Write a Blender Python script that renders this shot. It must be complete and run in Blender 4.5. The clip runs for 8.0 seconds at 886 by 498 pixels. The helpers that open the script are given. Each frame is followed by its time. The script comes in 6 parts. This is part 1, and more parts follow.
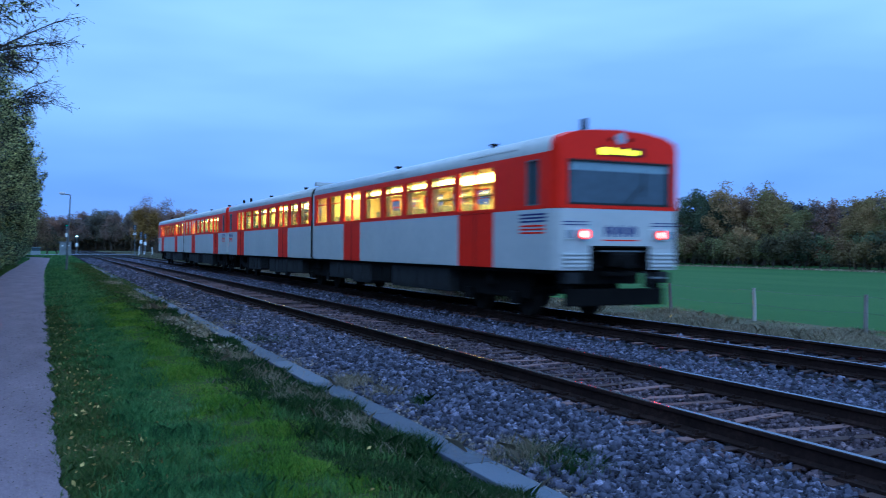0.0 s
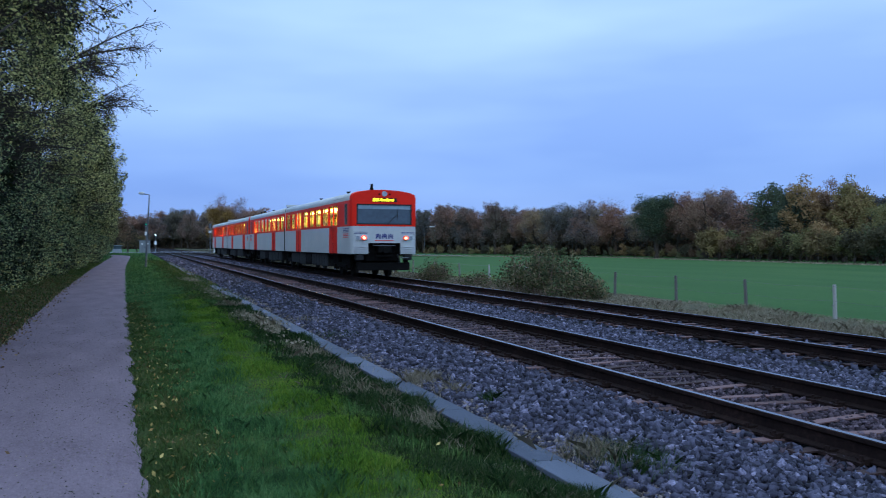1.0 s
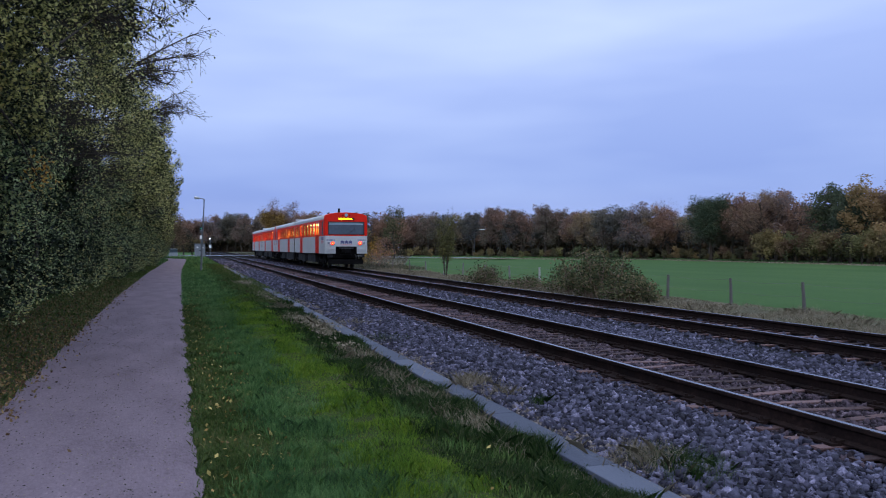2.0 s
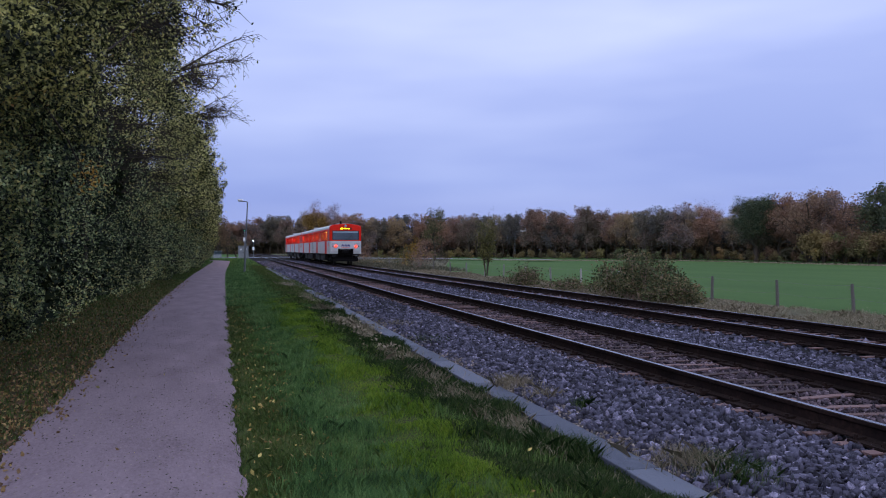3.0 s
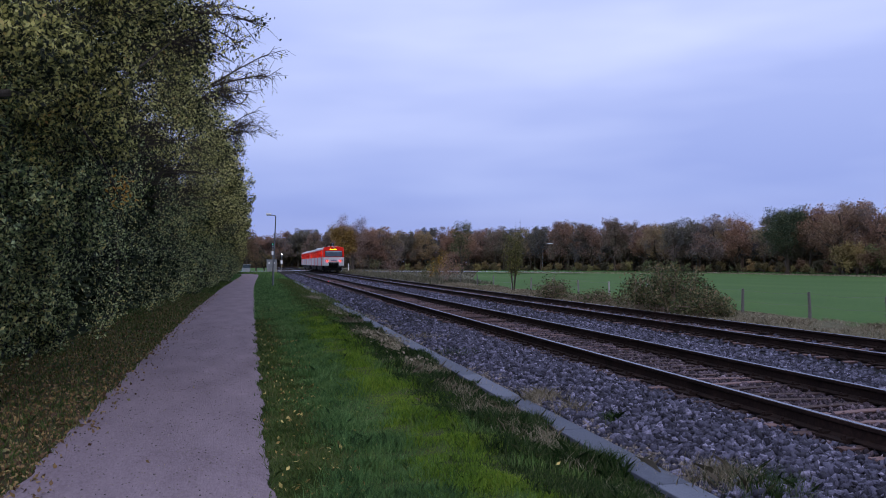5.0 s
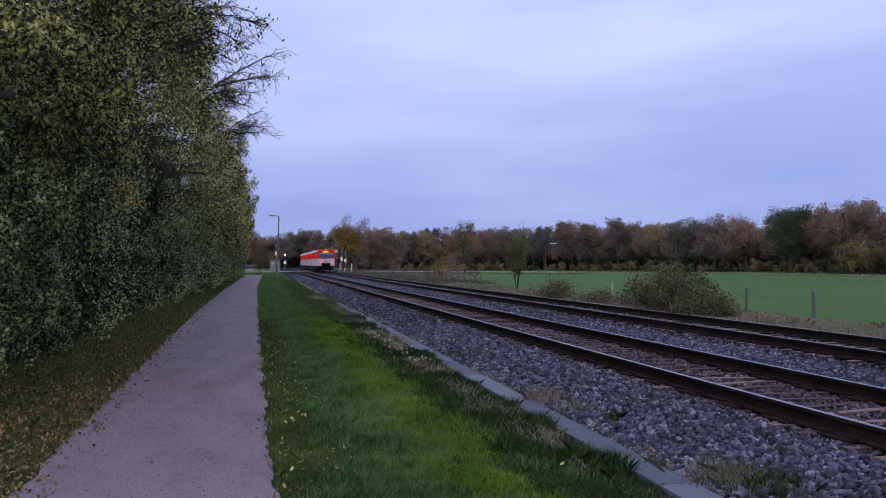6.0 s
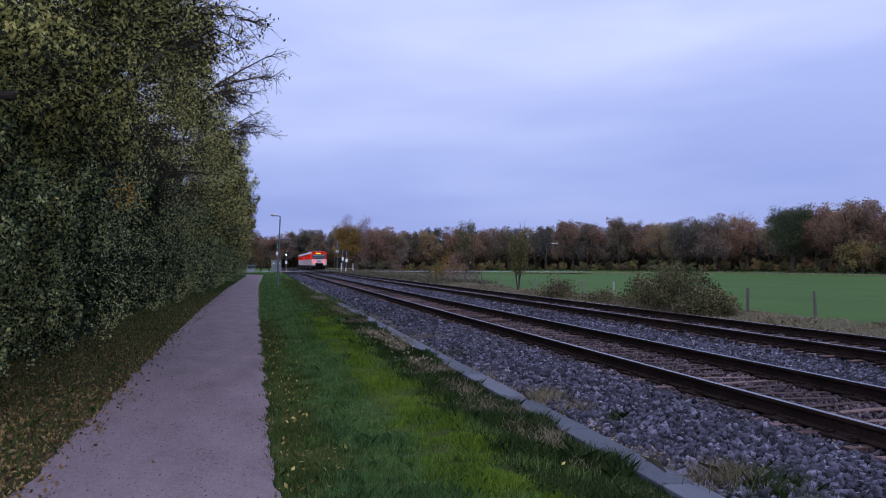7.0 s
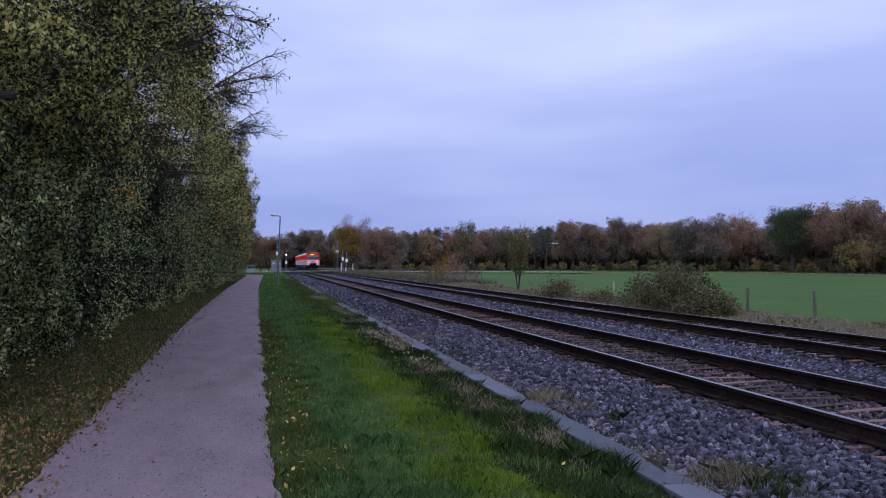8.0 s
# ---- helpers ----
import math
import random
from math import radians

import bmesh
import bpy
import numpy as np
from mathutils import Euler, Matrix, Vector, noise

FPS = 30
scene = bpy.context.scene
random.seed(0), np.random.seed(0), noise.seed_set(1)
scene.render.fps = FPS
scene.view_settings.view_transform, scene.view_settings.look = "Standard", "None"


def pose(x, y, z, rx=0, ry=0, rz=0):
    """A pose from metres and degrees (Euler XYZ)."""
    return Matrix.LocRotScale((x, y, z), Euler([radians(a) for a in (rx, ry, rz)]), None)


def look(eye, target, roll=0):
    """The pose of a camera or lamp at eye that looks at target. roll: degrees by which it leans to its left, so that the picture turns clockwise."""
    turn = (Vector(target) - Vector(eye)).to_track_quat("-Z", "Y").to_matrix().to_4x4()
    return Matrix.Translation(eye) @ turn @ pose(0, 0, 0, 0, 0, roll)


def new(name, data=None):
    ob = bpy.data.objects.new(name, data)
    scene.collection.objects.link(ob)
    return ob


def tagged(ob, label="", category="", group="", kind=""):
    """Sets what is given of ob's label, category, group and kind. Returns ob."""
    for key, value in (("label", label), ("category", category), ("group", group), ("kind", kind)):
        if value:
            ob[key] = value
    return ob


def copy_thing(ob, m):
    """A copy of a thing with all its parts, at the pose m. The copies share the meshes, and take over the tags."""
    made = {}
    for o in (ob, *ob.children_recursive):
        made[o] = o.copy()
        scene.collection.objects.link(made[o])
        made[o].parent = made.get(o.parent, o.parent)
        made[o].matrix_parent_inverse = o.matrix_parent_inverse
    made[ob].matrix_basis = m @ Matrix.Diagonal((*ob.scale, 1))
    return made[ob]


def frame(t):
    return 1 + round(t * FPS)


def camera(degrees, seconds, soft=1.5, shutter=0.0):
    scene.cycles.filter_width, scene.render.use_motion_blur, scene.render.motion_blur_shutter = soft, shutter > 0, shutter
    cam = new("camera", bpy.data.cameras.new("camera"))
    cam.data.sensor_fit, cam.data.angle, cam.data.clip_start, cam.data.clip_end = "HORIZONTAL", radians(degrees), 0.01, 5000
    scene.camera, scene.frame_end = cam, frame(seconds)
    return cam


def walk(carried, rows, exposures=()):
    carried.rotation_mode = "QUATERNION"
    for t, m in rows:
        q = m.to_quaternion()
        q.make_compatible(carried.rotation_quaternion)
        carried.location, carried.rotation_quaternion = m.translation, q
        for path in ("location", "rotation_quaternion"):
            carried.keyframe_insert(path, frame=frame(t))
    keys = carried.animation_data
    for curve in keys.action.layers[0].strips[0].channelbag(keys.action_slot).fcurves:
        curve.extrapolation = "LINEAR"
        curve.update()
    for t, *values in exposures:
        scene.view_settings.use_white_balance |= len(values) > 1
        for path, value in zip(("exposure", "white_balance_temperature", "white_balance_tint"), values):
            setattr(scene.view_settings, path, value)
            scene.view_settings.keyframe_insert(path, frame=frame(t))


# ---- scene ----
# ---- camera ----
cam = camera(56.0, 8.0, soft=1.0, shutter=0.5)
EYE = (0.0, 0.0, 1.6)
PATH = [(0.0, -25.07, -0.03, -0.41), (0.5, -22.42, -0.26, -0.28), (1.0, -20.38, -0.28, -0.17), (1.5, -18.63, -0.18, -0.10),
        (3.0, -14.16, 0.02, 0.08), (3.5, -13.28, 0.11, 0.09), (4.0, -12.77, 0.56, 0.25), (4.5, -12.49, 0.86, 0.25),
        (6.0, -12.08, 0.93, 0.40), (6.5, -12.02, 0.92, 0.43), (7.0, -12.0, 0.92, 0.43), (8.0, -12.0, 0.92, 0.43)]
walk(cam, [(t, pose(*EYE, 90 + p, r, y)) for t, y, p, r in PATH],
     exposures=[(0.0, -0.05, 4250, -12), (0.5, -0.03, 4500, -14), (1.0, 0.0, 5300, -10), (1.5, 0.0, 5850, -4), (3.0, 0.0, 6500, 9), (8.0, 0.0, 6550, 10)])

# ---- world and sun: overcast dusk ----
SUN_EL, SUN_AZ = 24.0, 200.0
world = bpy.data.worlds.new("dusk_sky")
scene.world = world
world.use_nodes = True
wn, wl = world.node_tree.nodes, world.node_tree.links
wn.clear()
sky = wn.new("ShaderNodeTexSky")
sky.sky_type, sky.sun_disc = "NISHITA", False
sky.sun_elevation, sky.sun_rotation = radians(SUN_EL), radians(SUN_AZ)
sky_bg = wn.new("ShaderNodeBackground")
sky_bg.inputs["Strength"].default_value = 0.05
wl.new(sky.outputs[0], sky_bg.inputs["Color"])
tc = wn.new("ShaderNodeTexCoord")
sep = wn.new("ShaderNodeSeparateXYZ")
wl.new(tc.outputs["Generated"], sep.inputs[0])
stretch = wn.new("ShaderNodeMapping")
stretch.inputs["Scale"].default_value = (1.5, 1.5, 7.0)
stretch.inputs["Rotation"].default_value = (0.0, radians(4), 0.0)
wl.new(tc.outputs["Generated"], stretch.inputs[0])
cloud = wn.new("ShaderNodeTexNoise")
cloud.inputs["Scale"].default_value, cloud.inputs["Detail"].default_value = 1.6, 3.0
cloud.inputs["Roughness"].default_value = 0.45
wl.new(stretch.outputs[0], cloud.inputs["Vector"])
height = wn.new("ShaderNodeValToRGB")
for k, (p, c) in enumerate([(0.0, (0.29, 0.35, 0.68)), (0.08, (0.32, 0.40, 0.76)), (0.24, (0.46, 0.54, 0.90)), (0.42, (0.56, 0.64, 0.98)), (0.65, (0.8, 0.9, 1.25)), (1.0, (1.0, 1.1, 1.45))]):
    e = height.color_ramp.elements[k] if k < 2 else height.color_ramp.elements.new(p)
    e.position, e.color = p, (*c, 1)
wl.new(sep.outputs["Z"], height.inputs[0])
soft_cloud = wn.new("ShaderNodeValToRGB")
soft_cloud.color_ramp.elements[0].position, soft_cloud.color_ramp.elements[0].color = 0.36, (0.84, 0.86, 0.93, 1)
soft_cloud.color_ramp.elements[1].position, soft_cloud.color_ramp.elements[1].color = 0.68, (1.18, 1.14, 1.06, 1)
wl.new(cloud.outputs[0], soft_cloud.inputs[0])
mul = wn.new("ShaderNodeMix")
mul.data_type, mul.blend_type = "RGBA", "MULTIPLY"
mul.inputs[0].default_value = 1.0
wl.new(height.outputs[0], mul.inputs[6])
wl.new(soft_cloud.outputs[0], mul.inputs[7])
cloud_bg = wn.new("ShaderNodeBackground")
cloud_bg.inputs["Strength"].default_value = 1.2
wl.new(mul.outputs[2], cloud_bg.inputs["Color"])
add = wn.new("ShaderNodeMixShader")
add.inputs[0].default_value = 0.96
out = wn.new("ShaderNodeOutputWorld")
wl.new(sky_bg.outputs[0], add.inputs[1])
wl.new(cloud_bg.outputs[0], add.inputs[2])
wl.new(add.outputs[0], out.inputs["Surface"])

sun = new("sun", bpy.data.lights.new("sun", "SUN"))
sun.data.energy, sun.data.angle, sun.data.color = 0.5, radians(30), (1.0, 0.93, 0.88)
sun.matrix_world = look((0, 0, 50), (50 * math.sin(radians(SUN_AZ)) * -1, -50 * math.cos(radians(SUN_AZ)), 50 - 50 * math.tan(radians(SUN_EL))))


# ---- materials ----
def mat(name, stops, scale=4.0, rough=0.8, metal=0.0, bump=0.0, bump_scale=None, fine=None, vary="", spec=0.3, stretch_to=None, emit=None, thin=0.0, much=0.8):
    """A principled material. stops: (position, colour) along a two-scale noise; vary: 'object' or 'island' shifts it piece by piece."""
    m = bpy.data.materials.new(name)
    m.use_nodes = True
    n, l = m.node_tree.nodes, m.node_tree.links
    b = n["Principled BSDF"]
    b.inputs["Roughness"].default_value, b.inputs["Metallic"].default_value = rough, metal
    b.inputs["Specular IOR Level"].default_value = spec
    co = n.new("ShaderNodeTexCoord").outputs["Object"]
    if stretch_to:
        mp = n.new("ShaderNodeMapping")
        mp.inputs["Scale"].default_value = stretch_to
        l.new(co, mp.inputs[0])
        co = mp.outputs[0]
    big = n.new("ShaderNodeTexNoise")
    big.inputs["Scale"].default_value, big.inputs["Detail"].default_value = scale, 5.0
    l.new(co, big.inputs["Vector"])
    small = n.new("ShaderNodeTexNoise")
    small.inputs["Scale"].default_value, small.inputs["Detail"].default_value = fine or scale * 9, 4.0
    l.new(co, small.inputs["Vector"])
    mix = n.new("ShaderNodeMath")
    mix.operation = "MULTIPLY_ADD"
    mix.inputs[1].default_value = 0.45
    l.new(small.outputs[0], mix.inputs[0])
    half = n.new("ShaderNodeMath")
    half.operation = "MULTIPLY"
    half.inputs[1].default_value = 0.55
    l.new(big.outputs[0], half.inputs[0])
    l.new(half.outputs[0], mix.inputs[2])
    value = mix.outputs[0]
    if vary:
        src = n.new("ShaderNodeObjectInfo").outputs["Random"] if vary == "object" else n.new("ShaderNodeNewGeometry").outputs["Random Per Island"]
        k = n.new("ShaderNodeMath")
        k.operation = "MULTIPLY_ADD"
        k.inputs[1].default_value, k.inputs[2].default_value = much, -much / 2
        l.new(src, k.inputs[0])
        s = n.new("ShaderNodeMath")
        s.operation = "ADD"
        l.new(value, s.inputs[0])
        l.new(k.outputs[0], s.inputs[1])
        value = s.outputs[0]
    ramp = n.new("ShaderNodeValToRGB")
    els = ramp.color_ramp.elements
    while len(els) < len(stops):
        els.new(0.5)
    for e, (p, c) in zip(els, stops):
        e.position, e.color = p, (*c, 1)
    l.new(value, ramp.inputs[0])
    l.new(ramp.outputs[0], b.inputs["Base Color"])
    if bump:
        bp = n.new("ShaderNodeBump")
        bp.inputs["Strength"].default_value, bp.inputs["Distance"].default_value = bump, 0.02
        bn = n.new("ShaderNodeTexNoise")
        bn.inputs["Scale"].default_value, bn.inputs["Detail"].default_value = bump_scale or scale * 12, 3.0
        l.new(co, bn.inputs["Vector"])
        l.new(bn.outputs[0], bp.inputs["Height"])
        l.new(bp.outputs[0], b.inputs["Normal"])
    if thin:
        tl, mx = n.new("ShaderNodeBsdfTranslucent"), n.new("ShaderNodeMixShader")
        mx.inputs[0].default_value = thin
        l.new(ramp.outputs[0], tl.inputs[0])
        l.new(b.outputs[0], mx.inputs[1])
        l.new(tl.outputs[0], mx.inputs[2])
        l.new(mx.outputs[0], n["Material Output"].inputs["Surface"])
    if emit:
        b.inputs["Emission Color"].default_value, b.inputs["Emission Strength"].default_value = (*emit[0], 1), emit[1]
    return m


def two(a, b, lo=0.35, hi=0.65):
    return [(lo, a), (hi, b)]


def glass(name, tint, rough=0.03, clear=0.9):
    """Thin window glass: clear, with a Fresnel reflection."""
    m = bpy.data.materials.new(name)
    m.use_nodes = True
    n, l = m.node_tree.nodes, m.node_tree.links
    n.remove(n["Principled BSDF"])
    tr, gl, fr, mx = n.new("ShaderNodeBsdfTransparent"), n.new("ShaderNodeBsdfGlossy"), n.new("ShaderNodeLayerWeight"), n.new("ShaderNodeMixShader")
    fr.inputs[0].default_value = 0.5
    pw = n.new("ShaderNodeMath")
    pw.operation = "POWER"
    pw.inputs[1].default_value = 4.0
    l.new(fr.outputs["Facing"], pw.inputs[0])
    gain = n.new("ShaderNodeMath")
    gain.operation = "MULTIPLY_ADD"
    gain.inputs[1].default_value, gain.inputs[2].default_value = 0.7, 0.03
    l.new(pw.outputs[0], gain.inputs[0])
    tr.inputs[0].default_value, gl.inputs["Roughness"].default_value = (*[c * clear for c in tint], 1), rough
    l.new(gain.outputs[0], mx.inputs[0])
    l.new(tr.outputs[0], mx.inputs[1])
    l.new(gl.outputs[0], mx.inputs[2])
    l.new(mx.outputs[0], n["Material Output"].inputs["Surface"])
    return m


M_FIELD = mat("field_crop", [(0.3, (0.036, 0.076, 0.02)), (0.5, (0.05, 0.102, 0.026)), (0.7, (0.076, 0.12, 0.033))], 0.12, 0.95, bump=0.8, bump_scale=14, fine=9, stretch_to=(1, 0.35, 1), spec=0.1)
M_SOIL = mat("verge_soil", [(0.3, (0.025, 0.03, 0.012)), (0.5, (0.045, 0.06, 0.016)), (0.7, (0.075, 0.085, 0.025))], 0.9, 0.95, bump=1.0, bump_scale=30, fine=22, spec=0.1)
M_BLADE = mat("grass_blade", [(0.2, (0.02204, 0.05195, 0.0106)), (0.36, (0.07344, 0.1449, 0.01987)), (0.5, (0.1441, 0.2463, 0.0272)), (0.64, (0.2007, 0.293, 0.03172)), (0.8, (0.2639, 0.3103, 0.06345))], 0.6, 0.75, fine=2.6, vary="island", much=0.4, spec=0.12, thin=0.3)
M_COOL = mat("cool_grass_blade", [(0.2, (0.01298, 0.02849, 0.01091)), (0.38, (0.04413, 0.09687, 0.03187)), (0.5, (0.09084, 0.1846, 0.05726)), (0.62, (0.1542, 0.2676, 0.08493)), (0.78, (0.2284, 0.2849, 0.1159))], 0.7, 0.7, fine=3.0, vary="island", much=0.3, spec=0.2, thin=0.3)
M_TUFT = mat("coarse_tuft_blade", [(0.3, (0.05, 0.1, 0.03)), (0.5, (0.1, 0.185, 0.05)), (0.7, (0.2, 0.27, 0.08))], 0.7, 0.7, vary="island", much=0.3, spec=0.15, thin=0.3)
M_WORN = mat("worn_grass_blade", [(0.2, (0.03188, 0.04781, 0.01823)), (0.4, (0.05312, 0.09036, 0.0243)), (0.55, (0.085, 0.1275, 0.03038)), (0.75, (0.1594, 0.1487, 0.06075))], 0.9, 0.75, fine=4.0, vary="island", much=0.4, spec=0.12, thin=0.25)
M_RUSTLEAF = mat("russet_oak_leaf", [(0.1, (0.119, 0.0855, 0.06875)), (0.5, (0.238, 0.1568, 0.1063)), (0.9, (0.357, 0.2375, 0.15))], 0.5, 0.85, vary="island", spec=0.05, thin=0.3)
M_ROUGH = mat("rough_grass_blade", [(0.08, (0.01214, 0.02581, 0.00972)), (0.45, (0.02631, 0.05591, 0.01512)), (0.75, (0.0506, 0.08602, 0.02376)), (0.98, (0.1417, 0.1397, 0.0756))], 0.7, 0.8, vary="island", spec=0.12, thin=0.2)
M_DRY = mat("dry_grass_blade", [(0.1, (0.08, 0.08, 0.045)), (0.45, (0.22, 0.185, 0.125)), (0.8, (0.42, 0.36, 0.27)), (0.97, (0.13, 0.14, 0.05))], 0.5, 0.85, vary="island", much=0.55, spec=0.12, thin=0.25)
M_DRYSOIL = mat("dry_verge_soil", [(0.3, (0.049, 0.05148, 0.0294)), (0.55, (0.1015, 0.09516, 0.0574)), (0.75, (0.154, 0.1443, 0.091))], 0.8, 0.95, bump=1.0, bump_scale=25, spec=0.1)
M_PATH = mat("gravel_path", [(0.3, (0.1246, 0.092, 0.1084)), (0.48, (0.1796, 0.1362, 0.1577)), (0.62, (0.2144, 0.1638, 0.1887)), (0.76, (0.3292, 0.2576, 0.2853))], 1.6, 0.9, bump=0.9, bump_scale=55, fine=36, stretch_to=(1.2, 0.4, 1), spec=0.2)
M_LITTER = mat("leaf_litter_soil", [(0.3, (0.02, 0.01875, 0.0102)), (0.5, (0.044, 0.0375, 0.017)), (0.68, (0.08, 0.05625, 0.0255))], 1.2, 0.95, bump=1.0, bump_scale=30, spec=0.1)
M_LEAFLITTER = mat("fallen_leaf", [(0.1, (0.06792, 0.036, 0.01764)), (0.4, (0.1482, 0.08438, 0.03528)), (0.75, (0.2964, 0.1913, 0.07308)), (0.95, (0.1112, 0.1125, 0.04032))], 6.0, 0.7, vary="island")
M_FALLEN = mat("yellow_fallen_leaf", [(0.1, (0.12, 0.07, 0.03)), (0.4, (0.3, 0.2, 0.06)), (0.75, (0.5, 0.38, 0.12)), (0.95, (0.22, 0.2, 0.06))], 6.0, 0.7, vary="island")
M_STONE = mat("ballast_stone", [(0.05, (0.01238, 0.01135, 0.01795)), (0.4, (0.04123, 0.03955, 0.06226)), (0.8, (0.1031, 0.09859, 0.1485)), (0.99, (0.3299, 0.3023, 0.4191))], 9.0, 0.85, bump=0.4, bump_scale=60, vary="island", spec=0.25)
M_RUSTSTONE = mat("rust_stained_stone", [(0.05, (0.01365, 0.01071, 0.0132)), (0.4, (0.0462, 0.03445, 0.044)), (0.8, (0.105, 0.07727, 0.0946)), (0.99, (0.252, 0.1955, 0.231))], 9.0, 0.9, bump=0.4, bump_scale=60, vary="island", spec=0.15)
M_GRIT = mat("weathered_grit", [(0.1, (0.05, 0.045, 0.042)), (0.5, (0.15, 0.125, 0.115)), (0.9, (0.3, 0.25, 0.22))], 9.0, 0.9, vary="island", spec=0.1)
# Near-black: the shade in the gaps between stones put into the bed's colour.
M_BEDSHADE = mat("ballast_bed", [(0.38, (0.003, 0.003, 0.0035)), (0.52, (0.01, 0.01, 0.012)), (0.68, (0.04, 0.039, 0.043))], 16.0, 0.95, bump=1.0, bump_scale=22, fine=24, spec=0.1)
M_CONCRETE = mat("trough_concrete", two((0.066, 0.074, 0.104), (0.105, 0.115, 0.154)), 1.5, 0.8, bump=0.3, bump_scale=50, vary="object")
M_RUST = mat("rusty_rail_steel", [(0.3, (0.009, 0.0065, 0.0065)), (0.55, (0.022, 0.014, 0.0125)), (0.75, (0.052, 0.03, 0.025))], 3.0, 0.85, metal=0.0, bump=0.2, bump_scale=60, spec=0.06)
M_SHINE = mat("polished_rail_head", two((0.12, 0.115, 0.12), (0.22, 0.21, 0.215)), 2.0, 0.25, metal=0.9, stretch_to=(6, 0.3, 1))
M_SLEEPER = mat("rusty_steel_sleeper", [(0.3, (0.0444, 0.02584, 0.0252)), (0.5, (0.0962, 0.05472, 0.05208)), (0.72, (0.1628, 0.0988, 0.0966))], 4.0, 0.85, bump=0.3, vary="object")
M_BARK = mat("bark", [(0.3, (0.035, 0.028, 0.022)), (0.55, (0.075, 0.06, 0.048)), (0.75, (0.12, 0.1, 0.08))], 6.0, 0.95, bump=0.8, bump_scale=40, stretch_to=(1, 1, 0.3), spec=0.1)
# Hedge leaf ramps run near-black to pale: lit and shaded leaves put into colour.
M_HEDGE = mat("hedge_leaf", [(0.3, (0.01358, 0.018, 0.009)), (0.44, (0.0679, 0.08, 0.03)), (0.55, (0.2522, 0.255, 0.09)), (0.68, (0.5626, 0.53, 0.19)), (0.85, (0.8245, 0.75, 0.28)), (0.95, (0.582, 0.32, 0.12))], 0.75, 0.55, vary="island", spec=0.25, thin=0.4, much=0.7)
M_HEDGELOW = mat("hedge_low_leaf", [(0.3, (0.01, 0.015, 0.008)), (0.44, (0.055, 0.085, 0.034)), (0.56, (0.19, 0.25, 0.1)), (0.7, (0.5, 0.57, 0.27)), (0.9, (0.68, 0.58, 0.2))], 0.8, 0.45, vary="island", spec=0.35, thin=0.35, much=0.75)
# Same leaf as outside, with the shade inside the hedge put into its colour.
M_SHADELEAF = mat("shade_dark_leaf", [(0.15, (0.012, 0.017, 0.01)), (0.5, (0.03, 0.042, 0.022)), (0.9, (0.06, 0.07, 0.03))], 0.8, 0.8, vary="island", spec=0.08)
# Autumn leaf tones, greyed and bluer: distance haze put into the colour.
M_AUTUMN = mat("autumn_leaf", [(0.12, (0.0945, 0.09691, 0.1017)), (0.3, (0.1796, 0.1579, 0.1136)), (0.45, (0.2079, 0.1428, 0.1196)), (0.6, (0.3213, 0.1835, 0.1196)), (0.75, (0.17, 0.1477, 0.1496)), (0.9, (0.3401, 0.2448, 0.1317))], 0.25, 0.9, vary="object", spec=0.05, thin=0.3)
M_FARWOOD = mat("far_wood_leaf", [(0.2, (0.09448, 0.08768, 0.07584)), (0.45, (0.147, 0.1215, 0.0905)), (0.7, (0.189, 0.1294, 0.0905)), (0.9, (0.2309, 0.1594, 0.0905))], 0.06, 0.9, vary="island", spec=0.05, thin=0.2)
M_OLIVE = mat("olive_autumn_leaf", [(0.12, (0.078, 0.09555, 0.063)), (0.4, (0.156, 0.1656, 0.0756)), (0.65, (0.26, 0.2166, 0.0882)), (0.9, (0.312, 0.2038, 0.1008))], 0.25, 0.9, vary="object", spec=0.05, thin=0.3)
M_SHRUB = mat("yellow_olive_shrub_leaf", [(0.12, (0.06375, 0.05967, 0.04038)), (0.4, (0.1275, 0.1094, 0.05652)), (0.7, (0.204, 0.1591, 0.07267)), (0.9, (0.153, 0.09282, 0.0646))], 0.25, 0.9, vary="object", spec=0.05, thin=0.3)
M_GOLD = mat("dull_gold_leaf", [(0.1, (0.1, 0.065, 0.022)), (0.5, (0.19, 0.115, 0.03)), (0.9, (0.27, 0.17, 0.045))], 0.5, 0.8, vary="island", spec=0.1)
M_SAPLEAF = mat("dull_olive_leaf", [(0.1, (0.05, 0.055, 0.022)), (0.5, (0.12, 0.125, 0.045)), (0.9, (0.24, 0.2, 0.07))], 1.5, 0.8, vary="island", spec=0.1, thin=0.3)
M_MEADOW = mat("grey_olive_meadow_grass", [(0.1, (0.05, 0.058, 0.036)), (0.45, (0.115, 0.112, 0.075)), (0.8, (0.2, 0.178, 0.13))], 0.12, 0.9, vary="island", spec=0.08, thin=0.2)
M_ORANGE = mat("orange_leaf", [(0.1, (0.4, 0.2, 0.04)), (0.5, (0.6, 0.32, 0.06)), (0.9, (0.7, 0.48, 0.12))], 0.5, 0.7, vary="island", spec=0.15, thin=0.4)
M_OAK = mat("oak_leaf", [(0.1, (0.03188, 0.051, 0.034)), (0.5, (0.06375, 0.0918, 0.0544)), (0.9, (0.1275, 0.1326, 0.068))], 0.5, 0.8, vary="island", spec=0.1, thin=0.3)
M_YELLOW = mat("yellow_leaf", [(0.1, (0.14, 0.09, 0.02)), (0.5, (0.26, 0.15, 0.025)), (0.9, (0.34, 0.22, 0.04))], 0.5, 0.8, vary="island", spec=0.15)
